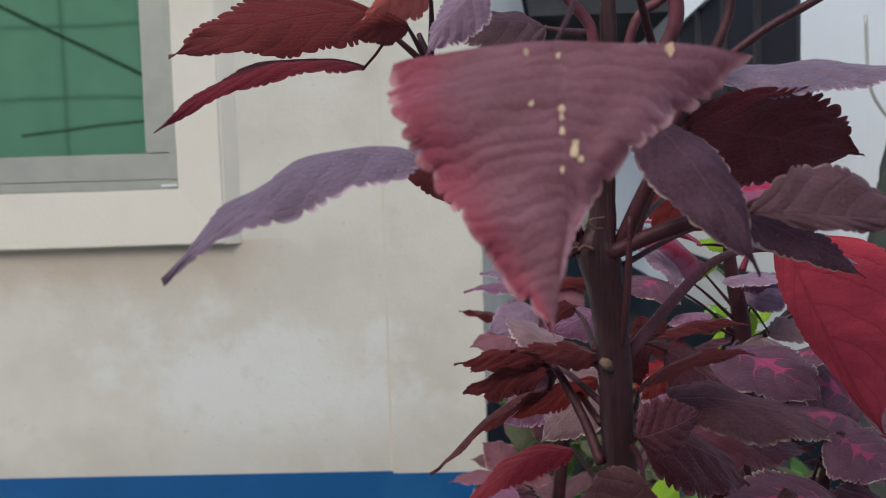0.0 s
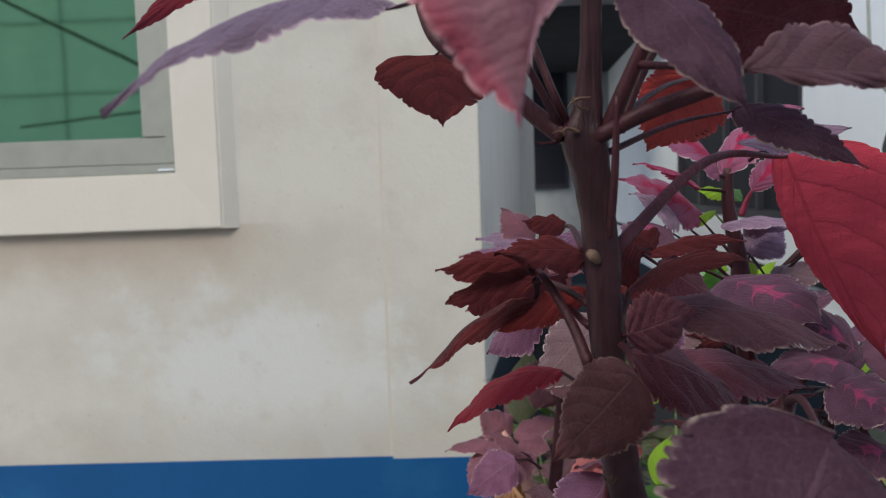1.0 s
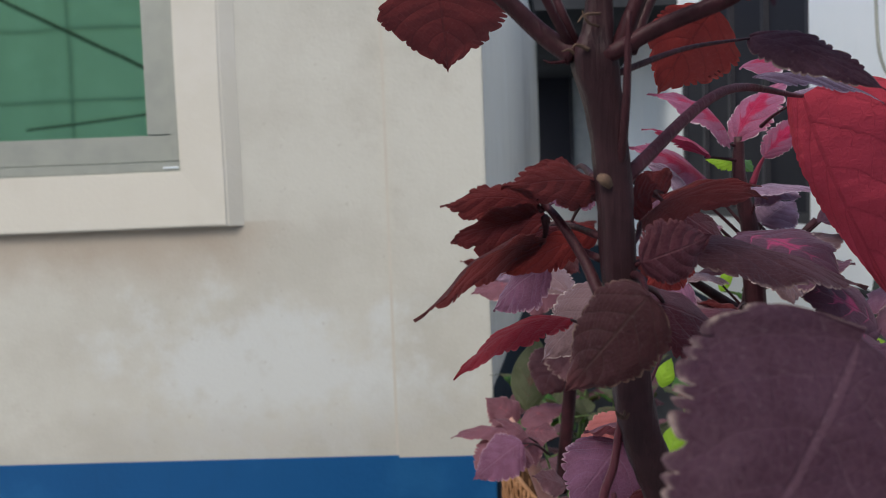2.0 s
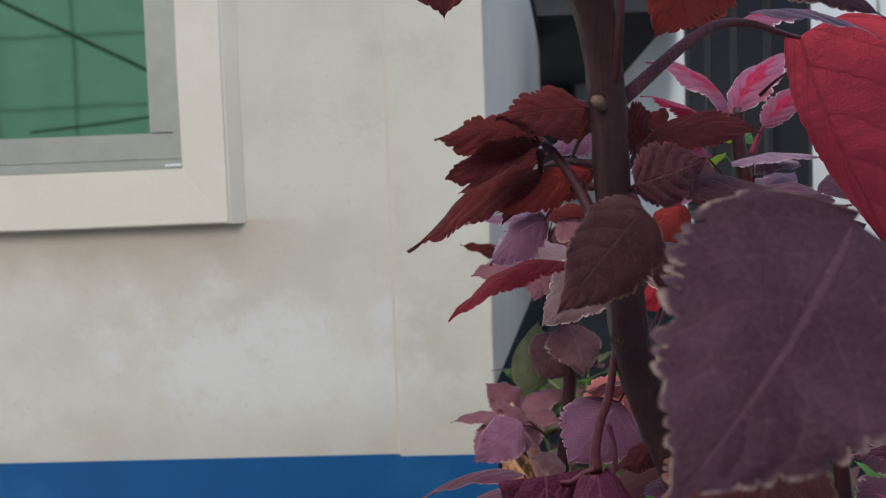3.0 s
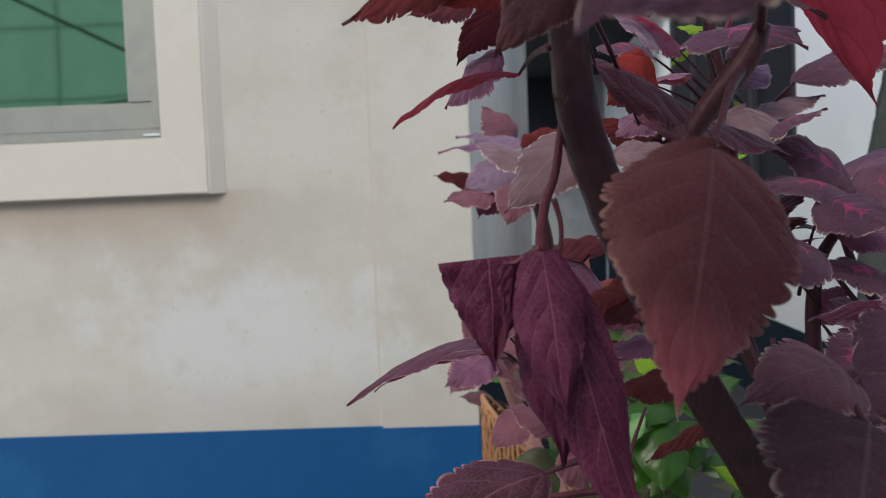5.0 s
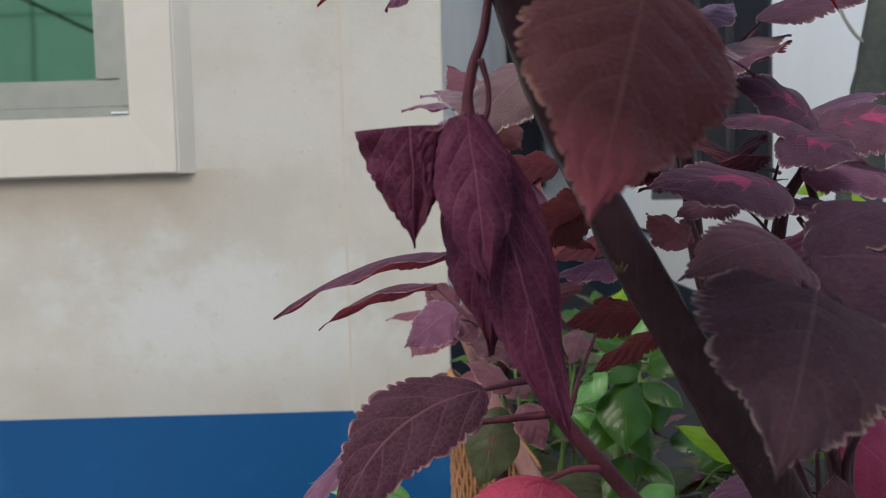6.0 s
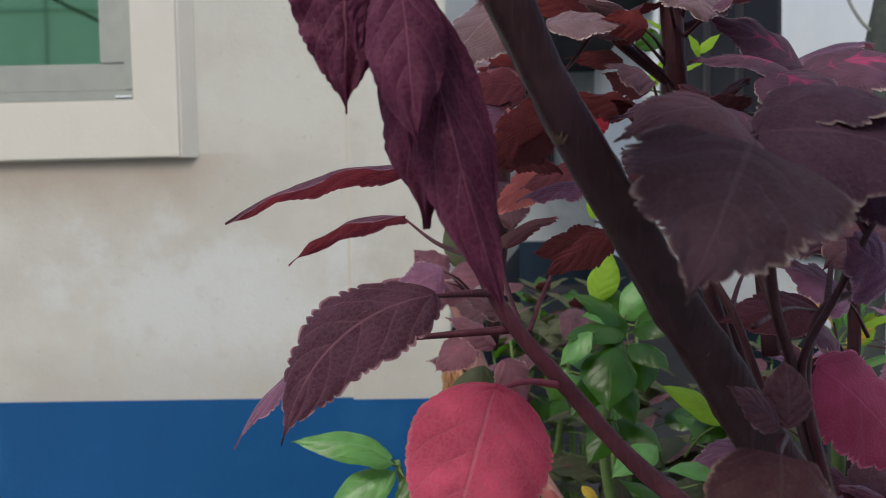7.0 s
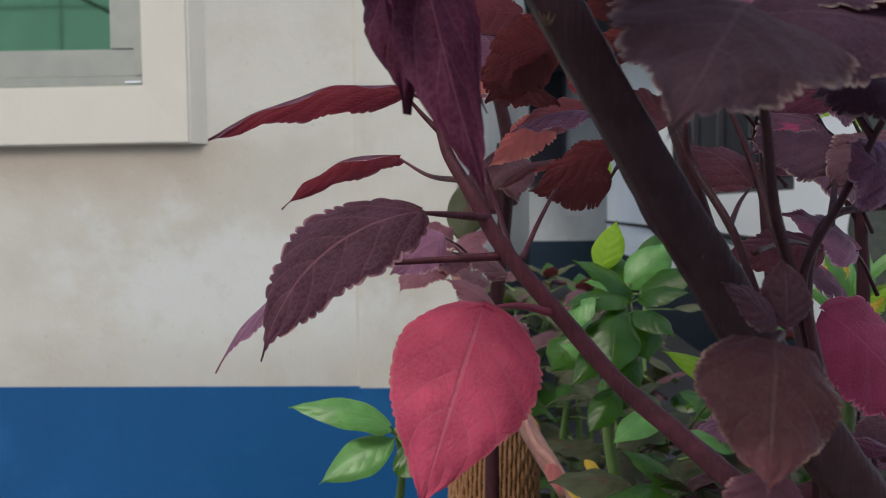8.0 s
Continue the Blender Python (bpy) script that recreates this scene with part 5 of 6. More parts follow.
leaf(pink_coleus, (0.425, 1.140, 1.557), (0.421, 1.100, 1.528), 0.025, (0, -0.6, 0.8), 0.10, 0.20, "lime", root=(0.401, 1.100, 1.575))
leaf(pink_coleus, (0.303, 0.820, 1.572), (0.350, 0.740, 1.543), 0.082, (0.05, -0.6, 0.8), 0.08, 0.12, "heart", root=(0.413, 1.100, 1.501), teeth=13, tooth=0.04, shape=0.55)
leaf(pink_coleus, (0.472, 1.000, 1.441), (0.521, 0.950, 1.408), 0.090, (0.1, -0.65, 0.75), 0.08, 0.15, "heart", root=(0.487, 1.100, 1.334))
leaf(pink_coleus, (0.308, 1.050, 1.605), (0.258, 1.020, 1.594), 0.070, (0, -0.4, 0.9), 0.10, 0.20, "heart", root=(0.407, 1.100, 1.529))
leaf(pink_coleus, (0.320, 1.050, 1.566), (0.343, 1.000, 1.567), 0.050, (0, -0.3, 0.9), 0.10, 0.20, "purple", root=(0.407, 1.100, 1.529))
leaf(pink_coleus, (0.420, 1.100, 1.569), (0.465, 1.120, 1.593), 0.050, (0, -0.5, 0.85), 0.10, 0.20, "lilac", root=(0.414, 1.100, 1.556))
leaf(pink_coleus, (0.422, 1.300, 1.525), (0.458, 1.300, 1.536), 0.020, (0, -0.6, 0.8), 0.10, 0.20, "pale_green")
leaf(pink_coleus, (0.498, 1.300, 1.515), (0.526, 1.300, 1.539), 0.017, (0, -0.6, 0.8), 0.10, 0.20, "lime", root=(0.490, 1.300, 1.499), tooth=0.0, teeth=8)
leaf(pink_coleus, (0.498, 1.300, 1.511), (0.482, 1.300, 1.540), 0.017, (0, -0.6, 0.8), 0.10, 0.20, "lime", tooth=0.0, teeth=8)
leaf(pink_coleus, (0.415, 1.050, 1.538), (0.416, 1.000, 1.489), 0.070, (0.1, -0.7, 0.6), 0.05, 0.15, "grey", root=(0.420, 1.100, 1.513))
leaf(pink_coleus, (0.441, 1.050, 1.517), (0.478, 1.000, 1.527), 0.075, (0.1, -0.55, 0.8), 0.05, 0.15, "heart", root=(0.420, 1.100, 1.494))
leaf(pink_coleus, (0.351, 1.050, 1.486), (0.265, 1.000, 1.482), 0.050, (0, -0.3, 0.9), 0.05, 0.15, "grey", root=(0.416, 1.100, 1.437))
leaf(pink_coleus, (0.366, 1.100, 1.509), (0.292, 1.000, 1.519), 0.050, (0, -0.3, 0.9), 0.05, 0.15, "grey", root=(0.416, 1.100, 1.449))
leaf(pink_coleus, (0.349, 1.300, 1.458), (0.372, 1.300, 1.407), 0.075, (0.1, -0.8, 0.4), 0.05, 0.15, "poppy")
leaf(pink_coleus, (0.442, 1.250, 1.534), (0.413, 1.250, 1.549), 0.017, (0, -0.5, 0.8), 0.05, 0.15, "lime", tooth=0.0, teeth=8)
leaf(pink_coleus, (0.427, 1.250, 1.512), (0.417, 1.250, 1.538), 0.045, (0, -0.6, 0.8), 0.05, 0.15, "green")
leaf(pink_coleus, (0.412, 1.0, 1.69), (0.489, 1.0, 1.703), 0.036, (0, -0.75, 0.65), 0.06, 0.15, "lilac", root=(0.402, 1.05, 1.674), tooth=0.02)
# ---- the variegated coleus at the side of the alley ----

variegated_coleus = thing("coleus", (0.514, 1.100, 0.0), "purple coleus with pink leaf centres and pale toothed margins", "plant")
tube_part("stem", [(0.539, 1.080, 1.458, 0.0041), (0.524, 1.080, 1.411, 0.0053), (0.505, 1.090, 1.368, 0.0072), (0.502, 1.100, 1.292, 0.0085), (0.514, 1.100, 1.156, 0.0098)], STEM, variegated_coleus, 10, 0.00, 0.00)
tube_part("stem", [(variegated_coleus.location.x, variegated_coleus.location.y, 0, 0.015), (variegated_coleus.location.x, variegated_coleus.location.y, 0.5, 0.014), (variegated_coleus.location.x, variegated_coleus.location.y, 1.06, 0.012)], STEM, variegated_coleus)
leaf(variegated_coleus, (0.528, 1.060, 1.451), (0.430, 1.060, 1.506), 0.085, (-0.2, -0.6, 0.75), 0.12, 0.15, "heart", root=(0.539, 1.080, 1.443), teeth=22)
leaf(variegated_coleus, (0.517, 1.040, 1.442), (0.397, 1.000, 1.452), 0.070, (-0.1, -0.45, 0.85), 0.10, 0.15, "heart", root=(0.539, 1.080, 1.443), teeth=22)
leaf(variegated_coleus, (0.533, 1.060, 1.447), (0.668, 1.060, 1.450), 0.095, (0.1, -0.55, 0.8), 0.12, 0.15, "heart", root=(0.539, 1.080, 1.443), teeth=24)
leaf(variegated_coleus, (0.548, 1.100, 1.463), (0.674, 1.200, 1.495), 0.060, (0.1, 0.1, 0.95), 0.10, 0.15, "purple", root=(0.539, 1.080, 1.443))
leaf(variegated_coleus, (0.511, 1.050, 1.404), (0.628, 1.020, 1.375), 0.080, (0.1, -0.5, 0.8), 0.12, 0.15, "purple", root=(0.522, 1.080, 1.406), teeth=22)
leaf(variegated_coleus, (0.486, 1.100, 1.569), (0.654, 1.100, 1.608), 0.075, (0.1, -0.45, 0.85), 0.08, 0.15, "heart", root=(0.455, 1.120, 1.534), teeth=22)
leaf(variegated_coleus, (0.442, 1.100, 1.534), (0.520, 1.100, 1.552), 0.055, (0.1, -0.4, 0.9), 0.08, 0.15, "grey", root=(0.428, 1.150, 1.572))
leaf(variegated_coleus, (0.454, 0.960, 1.386), (0.305, 0.900, 1.391), 0.081, (-0.25, -0.62, 0.75), 0.08, 0.15, "heart", root=(0.492, 1.080, 1.341), teeth=16, tooth=0.05)
leaf(variegated_coleus, (0.429, 1.02, 1.381), (0.362, 1.0, 1.363), 0.044, (-0.1, -0.6, 0.8), 0.10, 0.18, "heart", root=(0.508, 1.095, 1.320))
leaf(variegated_coleus, (0.434, 1.050, 1.420), (0.421, 1.100, 1.448), 0.050, (0, 0.5, 0.8), 0.08, 0.20, "maroon", root=(0.506, 1.100, 1.407))
leaf(variegated_coleus, (0.440, 1.050, 1.417), (0.482, 1.100, 1.450), 0.055, (0, 0.5, 0.8), 0.08, 0.20, "maroon", root=(0.506, 1.100, 1.407))
leaf(variegated_coleus, (0.463, 1.050, 1.411), (0.401, 1.000, 1.415), 0.050, (0, 0.5, 0.8), 0.08, 0.20, "maroon", root=(0.506, 1.100, 1.407))
leaf(variegated_coleus, (0.463, 1.050, 1.394), (0.494, 1.050, 1.399), 0.020, (0, 0.2, 0.9), 0.08, 0.20, "purple", root=(0.506, 1.100, 1.371))
leaf(variegated_coleus, (0.653, 1.300, 1.392), (0.605, 1.300, 1.385), 0.030, (0, -0.5, 0.8), 0.08, 0.20, "lime", root=(0.683, 1.300, 1.383))
leaf(variegated_coleus, (0.683, 1.300, 1.383), (0.705, 1.300, 1.368), 0.030, (0, -0.5, 0.8), 0.08, 0.20, "lime")
tube_part("branch", [(0.427, 1.150, 1.513, 0.0051), (0.459, 1.150, 1.528, 0.0051), (0.501, 1.150, 1.568, 0.0044)], STEM, variegated_coleus, 10, 0.00, 0.00)
tube_part("branch", [(0.426, 1.150, 1.571, 0.0075), (0.424, 1.150, 1.509, 0.0082), (0.419, 1.150, 1.447, 0.0089), (0.425, 1.150, 1.384, 0.0095), (0.440, 1.150, 1.282, 0.0098), (0.486, 1.132, 1.160, 0.0100), (0.512, 1.102, 1.000, 0.0104)], STEM, variegated_coleus, 10, 0.00, 0.00)
tube_part("branch", [(0.423, 1.150, 1.453, 0.0070), (0.354, 1.120, 1.498, 0.0055), (0.332, 1.100, 1.513, 0.0042)], STEM, variegated_coleus, 10, 0.00, 0.00)
leaf(variegated_coleus, (0.335, 1.100, 1.510), (0.258, 1.100, 1.535), 0.070, (0, 0.3, 0.9), 0.10, 0.20, "red")
leaf(variegated_coleus, (0.338, 1.100, 1.507), (0.404, 1.100, 1.532), 0.060, (0, 0.1, 0.9), 0.10, 0.20, "maroon")
leaf(variegated_coleus, (0.356, 1.100, 1.471), (0.296, 1.100, 1.475), 0.030, (0, 0.5, 0.9), 0.10, 0.20, "red")
leaf(variegated_coleus, (0.385, 1.100, 1.441), (0.335, 1.100, 1.459), 0.045, (0, 0.4, 0.9), 0.10, 0.20, "red")
leaf(variegated_coleus, (0.433, 1.300, 1.468), (0.455, 1.300, 1.511), 0.017, (0, -0.6, 0.8), 0.10, 0.20, "lime", root=(0.463, 1.300, 1.460), tooth=0.0, teeth=8)
leaf(variegated_coleus, (0.470, 1.300, 1.489), (0.507, 1.300, 1.503), 0.014, (0, -0.4, 0.8), 0.10, 0.20, "lime", root=(0.463, 1.300, 1.467), tooth=0.0, teeth=8)
leaf(variegated_coleus, (0.455, 1.300, 1.464), (0.477, 1.300, 1.445), 0.017, (0, -0.4, 0.8), 0.10, 0.20, "green", tooth=0.0, teeth=8)
leaf(variegated_coleus, (0.537, 1.000, 1.357), (0.455, 0.980, 1.368), 0.075, (-0.1, -0.5, 0.85), 0.12, 0.20, "heart", root=(0.595, 1.080, 1.325), teeth=16, tooth=0.05)
leaf(variegated_coleus, (0.526, 1.000, 1.311), (0.468, 1.000, 1.335), 0.065, (-0.1, -0.5, 0.85), 0.12, 0.20, "purple", root=(0.582, 1.080, 1.275), teeth=16, tooth=0.05)
leaf(variegated_coleus, (0.532, 0.980, 1.286), (0.457, 0.960, 1.306), 0.070, (-0.1, -0.5, 0.85), 0.12, 0.20, "heart", root=(0.601, 1.080, 1.242), teeth=16, tooth=0.05)
leaf(variegated_coleus, (0.538, 0.980, 1.229), (0.471, 0.980, 1.262), 0.070, (-0.1, -0.5, 0.85), 0.12, 0.20, "purple", root=(0.607, 1.080, 1.178), teeth=16, tooth=0.05)
leaf(variegated_coleus, (0.511, 0.950, 1.199), (0.438, 0.920, 1.227), 0.070, (-0.1, -0.5, 0.85), 0.12, 0.20, "heart", root=(0.595, 1.080, 1.133), teeth=16, tooth=0.05)
leaf(variegated_coleus, (0.507, 1.100, 1.305), (0.539, 1.100, 1.343), 0.050, (-0.1, -0.5, 0.85), 0.12, 0.20, "purple", root=(0.514, 1.080, 1.289), teeth=16, tooth=0.05)
tube_part("branch", [(0.518, 1.080, 1.428, 0.0038), (0.542, 1.080, 1.358, 0.0047), (0.579, 1.080, 1.294, 0.0057), (0.592, 1.080, 1.217, 0.0063), (0.592, 1.080, 1.127, 0.0070)], STEM, variegated_coleus, 10, 0.00, 0.00)
tube_part("branch", [(0.517, 1.080, 1.359, 0.0028), (0.554, 1.080, 1.307, 0.0038), (0.587, 1.080, 1.255, 0.0044)], STEM, variegated_coleus, 10, 0.00, 0.00)
# ---- small rose-coloured coleus near the wall corner ----

rose_coleus = thing("coleus", (0.231, 1.600, 0.0), "small rose-purple coleus with drooping leaves and a pale stem", "plant")
tube_part("stem", [(0.219, 1.580, 1.511, 0.0068), (0.251, 1.580, 1.422, 0.0107), (0.259, 1.580, 1.324, 0.0117), (0.236, 1.600, 1.081, 0.0120)], STEM, rose_coleus, 10, 0.00, 0.00)
tube_part("stem", [(rose_coleus.location.x, rose_coleus.location.y, 0, 0.014), (rose_coleus.location.x, rose_coleus.location.y, 0.5, 0.013), (rose_coleus.location.x, rose_coleus.location.y, 1.0, 0.012)], STEM, rose_coleus)
leaf(rose_coleus, (0.155, 1.570, 1.487), (0.070, 1.583, 1.499), 0.078, (0, 0.3, 0.9), 0.08, 0.20, "red", root=(0.219, 1.580, 1.496))
leaf(rose_coleus, (0.201, 1.580, 1.541), (0.079, 1.560, 1.536), 0.091, (0, -0.1, 0.95), 0.10, 0.20, "purple", root=(0.219, 1.580, 1.496))
leaf(rose_coleus, (0.227, 1.600, 1.550), (0.109, 1.600, 1.564), 0.091, (0, -0.35, 0.9), 0.10, 0.20, "lilac", root=(0.219, 1.580, 1.496))
leaf(rose_coleus, (0.204, 1.540, 1.496), (0.141, 1.500, 1.424), 0.091, (-0.2, -0.75, 0.5), 0.10, 0.20, "purple", root=(0.219, 1.580, 1.496))
leaf(rose_coleus, (0.196, 1.520, 1.510), (0.120, 1.500, 1.471), 0.078, (-0.2, -0.65, 0.5), 0.10, 0.20, "lilac", root=(0.219, 1.580, 1.496))
leaf(rose_coleus, (0.227, 1.550, 1.538), (0.296, 1.500, 1.562), 0.080, (0, 0.5, 0.8), 0.10, 0.20, "red", root=(0.219, 1.580, 1.496))
leaf(rose_coleus, (0.236, 1.600, 1.521), (0.279, 1.600, 1.470), 0.091, (0.1, -0.6, 0.7), 0.10, 0.20, "red", root=(0.219, 1.580, 1.496))
leaf(rose_coleus, (0.249, 1.550, 1.359), (0.268, 1.500, 1.280), 0.091, (0.1, -0.7, 0.7), 0.10, 0.20, "dusky", root=(0.243, 1.580, 1.374))
leaf(rose_coleus, (0.239, 1.600, 1.332), (0.207, 1.600, 1.253), 0.104, (-0.1, -0.7, 0.7), 0.10, 0.20, "dusky", root=(0.243, 1.580, 1.374))
leaf(rose_coleus, (0.207, 1.600, 1.556), (0.156, 1.620, 1.618), 0.070, (-0.1, -0.5, 0.85), 0.10, 0.20, "rose", root=(0.219, 1.580, 1.496), tooth=0.05)
leaf(rose_coleus, (0.165, 1.500, 1.465), (0.087, 1.480, 1.454), 0.070, (-0.1, -0.5, 0.85), 0.10, 0.20, "rose", root=(0.219, 1.580, 1.496), tooth=0.05)
leaf(rose_coleus, (0.205, 1.480, 1.478), (0.184, 1.450, 1.412), 0.060, (0, -0.8, 0.5), 0.10, 0.20, "rose", root=(0.219, 1.580, 1.496), tooth=0.05)
leaf(rose_coleus, (0.238, 1.520, 1.537), (0.285, 1.500, 1.507), 0.070, (0.1, -0.6, 0.7), 0.10, 0.20, "rose", root=(0.219, 1.580, 1.496))
leaf(rose_coleus, (0.266, 0.850, 1.560), (0.234, 0.850, 1.523), 0.060, (0, 0.5, 0.8), 0.08, 0.20, "ember")
leaf(rose_coleus, (0.281, 0.900, 1.525), (0.250, 0.900, 1.501), 0.050, (0, -0.4, 0.9), 0.08, 0.20, "purple")

rose_coleus_low = thing("coleus", (0.176, 1.600, 0.0), "low rose-pink coleus rosette on a pale pink stem", "plant")
tube_part("stem", [(0.146, 1.600, 1.215, 0.0080), (0.170, 1.600, 1.174, 0.0120), (0.188, 1.600, 1.128, 0.0120), (0.220, 1.600, 1.041, 0.0140), (0.258, 1.600, 0.956, 0.0151), (0.362, 1.600, 0.782, 0.0161)], STEM_PALE, rose_coleus_low, 10, 0.00, 0.00)
tube_part("stem", [(rose_coleus_low.location.x + 0.03, 1.6, 0, 0.016), (rose_coleus_low.location.x + 0.04, 1.6, 0.4, 0.016), (rose_coleus_low.location.x + 0.09, 1.6, 0.74, 0.015)], STEM_PALE, rose_coleus_low)
leaf(rose_coleus_low, (0.145, 1.580, 1.197), (0.043, 1.560, 1.195), 0.050, (0, -0.2, 0.95), 0.10, 0.20, "rose", root=(0.157, 1.600, 1.195))
leaf(rose_coleus_low, (0.143, 1.560, 1.191), (0.085, 1.500, 1.140), 0.080, (-0.2, -0.7, 0.6), 0.10, 0.15, "rose", root=(0.157, 1.600, 1.195))
leaf(rose_coleus_low, (0.161, 1.600, 1.212), (0.106, 1.620, 1.248), 0.070, (-0.1, -0.55, 0.8), 0.10, 0.15, "rose", root=(0.157, 1.600, 1.195))
leaf(rose_coleus_low, (0.171, 1.600, 1.205), (0.256, 1.620, 1.233), 0.060, (0, -0.3, 0.9), 0.10, 0.15, "rose", root=(0.157, 1.600, 1.195))
leaf(rose_coleus_low, (0.174, 1.580, 1.195), (0.230, 1.550, 1.196), 0.060, (0.1, -0.6, 0.8), 0.10, 0.15, "rose", root=(0.157, 1.600, 1.195))
leaf(rose_coleus_low, (0.163, 1.550, 1.198), (0.186, 1.500, 1.158), 0.060, (0.1, -0.7, 0.6), 0.10, 0.15, "rose", root=(0.157, 1.600, 1.195))
leaf(rose_coleus_low, (0.172, 1.500, 1.212), (0.115, 1.500, 1.244), 0.050, (0, -0.2, 0.95), 0.10, 0.15, "rose", root=(0.199, 1.550, 1.180))
leaf(rose_coleus_low, (0.163, 1.450, 1.208), (0.123, 1.400, 1.181), 0.050, (-0.2, -0.7, 0.6), 0.10, 0.15, "rose", root=(0.199, 1.550, 1.180))
leaf(rose_coleus_low, (0.155, 1.400, 1.231), (0.081, 1.400, 1.175), 0.070, (-0.2, -0.8, 0.5), 0.10, 0.15, "purple", root=(0.207, 1.500, 1.181))
leaf(rose_coleus_low, (0.203, 1.400, 1.130), (0.145, 1.400, 1.082), 0.060, (-0.2, -0.7, 0.6), 0.10, 0.15, "rose")
leaf(rose_coleus_low, (0.220, 1.400, 1.163), (0.171, 1.400, 1.180), 0.060, (0, -0.3, 0.9), 0.10, 0.15, "dusky")
# ---- green foliage plants between the coleus and the wall ----

green_shrub = thing("shrub", (0.409, 1.400, 0.0), "bright green broad-leaved shrub with one lime young leaf", "shrub")
tube_part("stem", [(0.417, 1.400, 1.163, 0.0056), (0.401, 1.400, 1.083, 0.0072), (0.389, 1.400, 0.961, 0.0081), (0.409, 1.400, 0.839, 0.0089)], STEM_GREEN, green_shrub, 10, 0.00, 0.00)
tube_part("stem", [(green_shrub.location.x, green_shrub.location.y, 0, 0.014), (green_shrub.location.x, green_shrub.location.y, 0.3, 0.013), (green_shrub.location.x, green_shrub.location.y, 0.72, 0.011)], STEM_GREEN, green_shrub)
leaf(green_shrub, (0.382, 1.420, 1.180), (0.410, 1.440, 1.252), 0.050, (-0.5, -0.8, 0.3), 0.06, 0.15, "lime", root=(0.421, 1.400, 1.147), tooth=0.0, teeth=8, ruffle=0.02, shape=0.75, cup=-0.1)
leaf(green_shrub, (0.418, 1.400, 1.159), (0.489, 1.420, 1.220), 0.060, (0.2, -0.8, 0.6), 0.08, 0.15, "pale_green", root=(0.421, 1.400, 1.147), tooth=0.0, teeth=8, ruffle=0.02, shape=0.75, cup=-0.1)
leaf(green_shrub, (0.421, 1.380, 1.145), (0.334, 1.360, 1.198), 0.052, (-0.1, -0.55, 0.8), 0.10, 0.15, "green", root=(0.421, 1.400, 1.147), tooth=0.0, teeth=8, ruffle=0.02, shape=0.75, cup=-0.1)
leaf(green_shrub, (0.409, 1.360, 1.144), (0.315, 1.300, 1.142), 0.052, (-0.1, -0.5, 0.85), 0.10, 0.15, "green", root=(0.421, 1.400, 1.147), tooth=0.0, teeth=8, ruffle=0.02, shape=0.75, cup=-0.1)
leaf(green_shrub, (0.432, 1.380, 1.149), (0.512, 1.360, 1.183), 0.060, (0.1, -0.55, 0.8), 0.10, 0.15, "green", root=(0.421, 1.400, 1.147), tooth=0.0, teeth=8, ruffle=0.02, shape=0.75, cup=-0.1)
leaf(green_shrub, (0.386, 1.320, 1.130), (0.370, 1.260, 1.054), 0.073, (0, -0.8, 0.5), 0.08, 0.15, "green", root=(0.421, 1.400, 1.147), tooth=0.0, teeth=8, ruffle=0.02, shape=0.75, cup=-0.1)
leaf(green_shrub, (0.413, 1.340, 1.123), (0.426, 1.300, 1.069), 0.069, (0.1, -0.8, 0.5), 0.08, 0.15, "green", root=(0.421, 1.400, 1.147), tooth=0.0, teeth=8, ruffle=0.02, shape=0.75, cup=-0.1)
leaf(green_shrub, (0.370, 1.360, 1.113), (0.342, 1.300, 1.099), 0.060, (-0.2, -0.7, 0.5), 0.08, 0.15, "pale_green", root=(0.421, 1.400, 1.147), tooth=0.0, teeth=8, ruffle=0.02, shape=0.75, cup=-0.1)
leaf(green_shrub, (0.427, 1.420, 1.152), (0.387, 1.460, 1.217), 0.039, (0.1, -0.6, 0.75), 0.12, 0.20, "green", root=(0.405, 1.400, 1.147), tooth=0.0, teeth=8, ruffle=0.02, shape=0.75, cup=-0.1)
leaf(green_shrub, (0.416, 1.390, 1.148), (0.345, 1.340, 1.169), 0.034, (0.1, -0.6, 0.75), 0.12, 0.20, "pale_green", root=(0.405, 1.400, 1.130), tooth=0.0, teeth=8, ruffle=0.02, shape=0.75, cup=-0.1)
leaf(green_shrub, (0.435, 1.410, 1.150), (0.478, 1.460, 1.237), 0.043, (0.1, -0.6, 0.75), 0.12, 0.20, "green", root=(0.405, 1.400, 1.153), tooth=0.0, teeth=8, ruffle=0.02, shape=0.75, cup=-0.1)
leaf(green_shrub, (0.423, 1.360, 1.144), (0.486, 1.320, 1.155), 0.043, (0.1, -0.6, 0.75), 0.12, 0.20, "green", root=(0.405, 1.400, 1.125), tooth=0.0, teeth=8, ruffle=0.02, shape=0.75, cup=-0.1)
leaf(green_shrub, (0.401, 1.340, 1.135), (0.347, 1.280, 1.077), 0.043, (0.1, -0.6, 0.75), 0.12, 0.20, "green", root=(0.405, 1.400, 1.097), tooth=0.0, teeth=8, ruffle=0.02, shape=0.75, cup=-0.1)
leaf(green_shrub, (0.414, 1.330, 1.132), (0.454, 1.280, 1.102), 0.047, (0.1, -0.6, 0.75), 0.12, 0.20, "green", root=(0.405, 1.400, 1.106), tooth=0.0, teeth=8, ruffle=0.02, shape=0.75, cup=-0.1)
leaf(green_shrub, (0.386, 1.360, 1.089), (0.324, 1.300, 1.033), 0.043, (0.1, -0.6, 0.75), 0.12, 0.20, "green", root=(0.405, 1.400, 1.084), tooth=0.0, teeth=8, ruffle=0.02, shape=0.75, cup=-0.1)
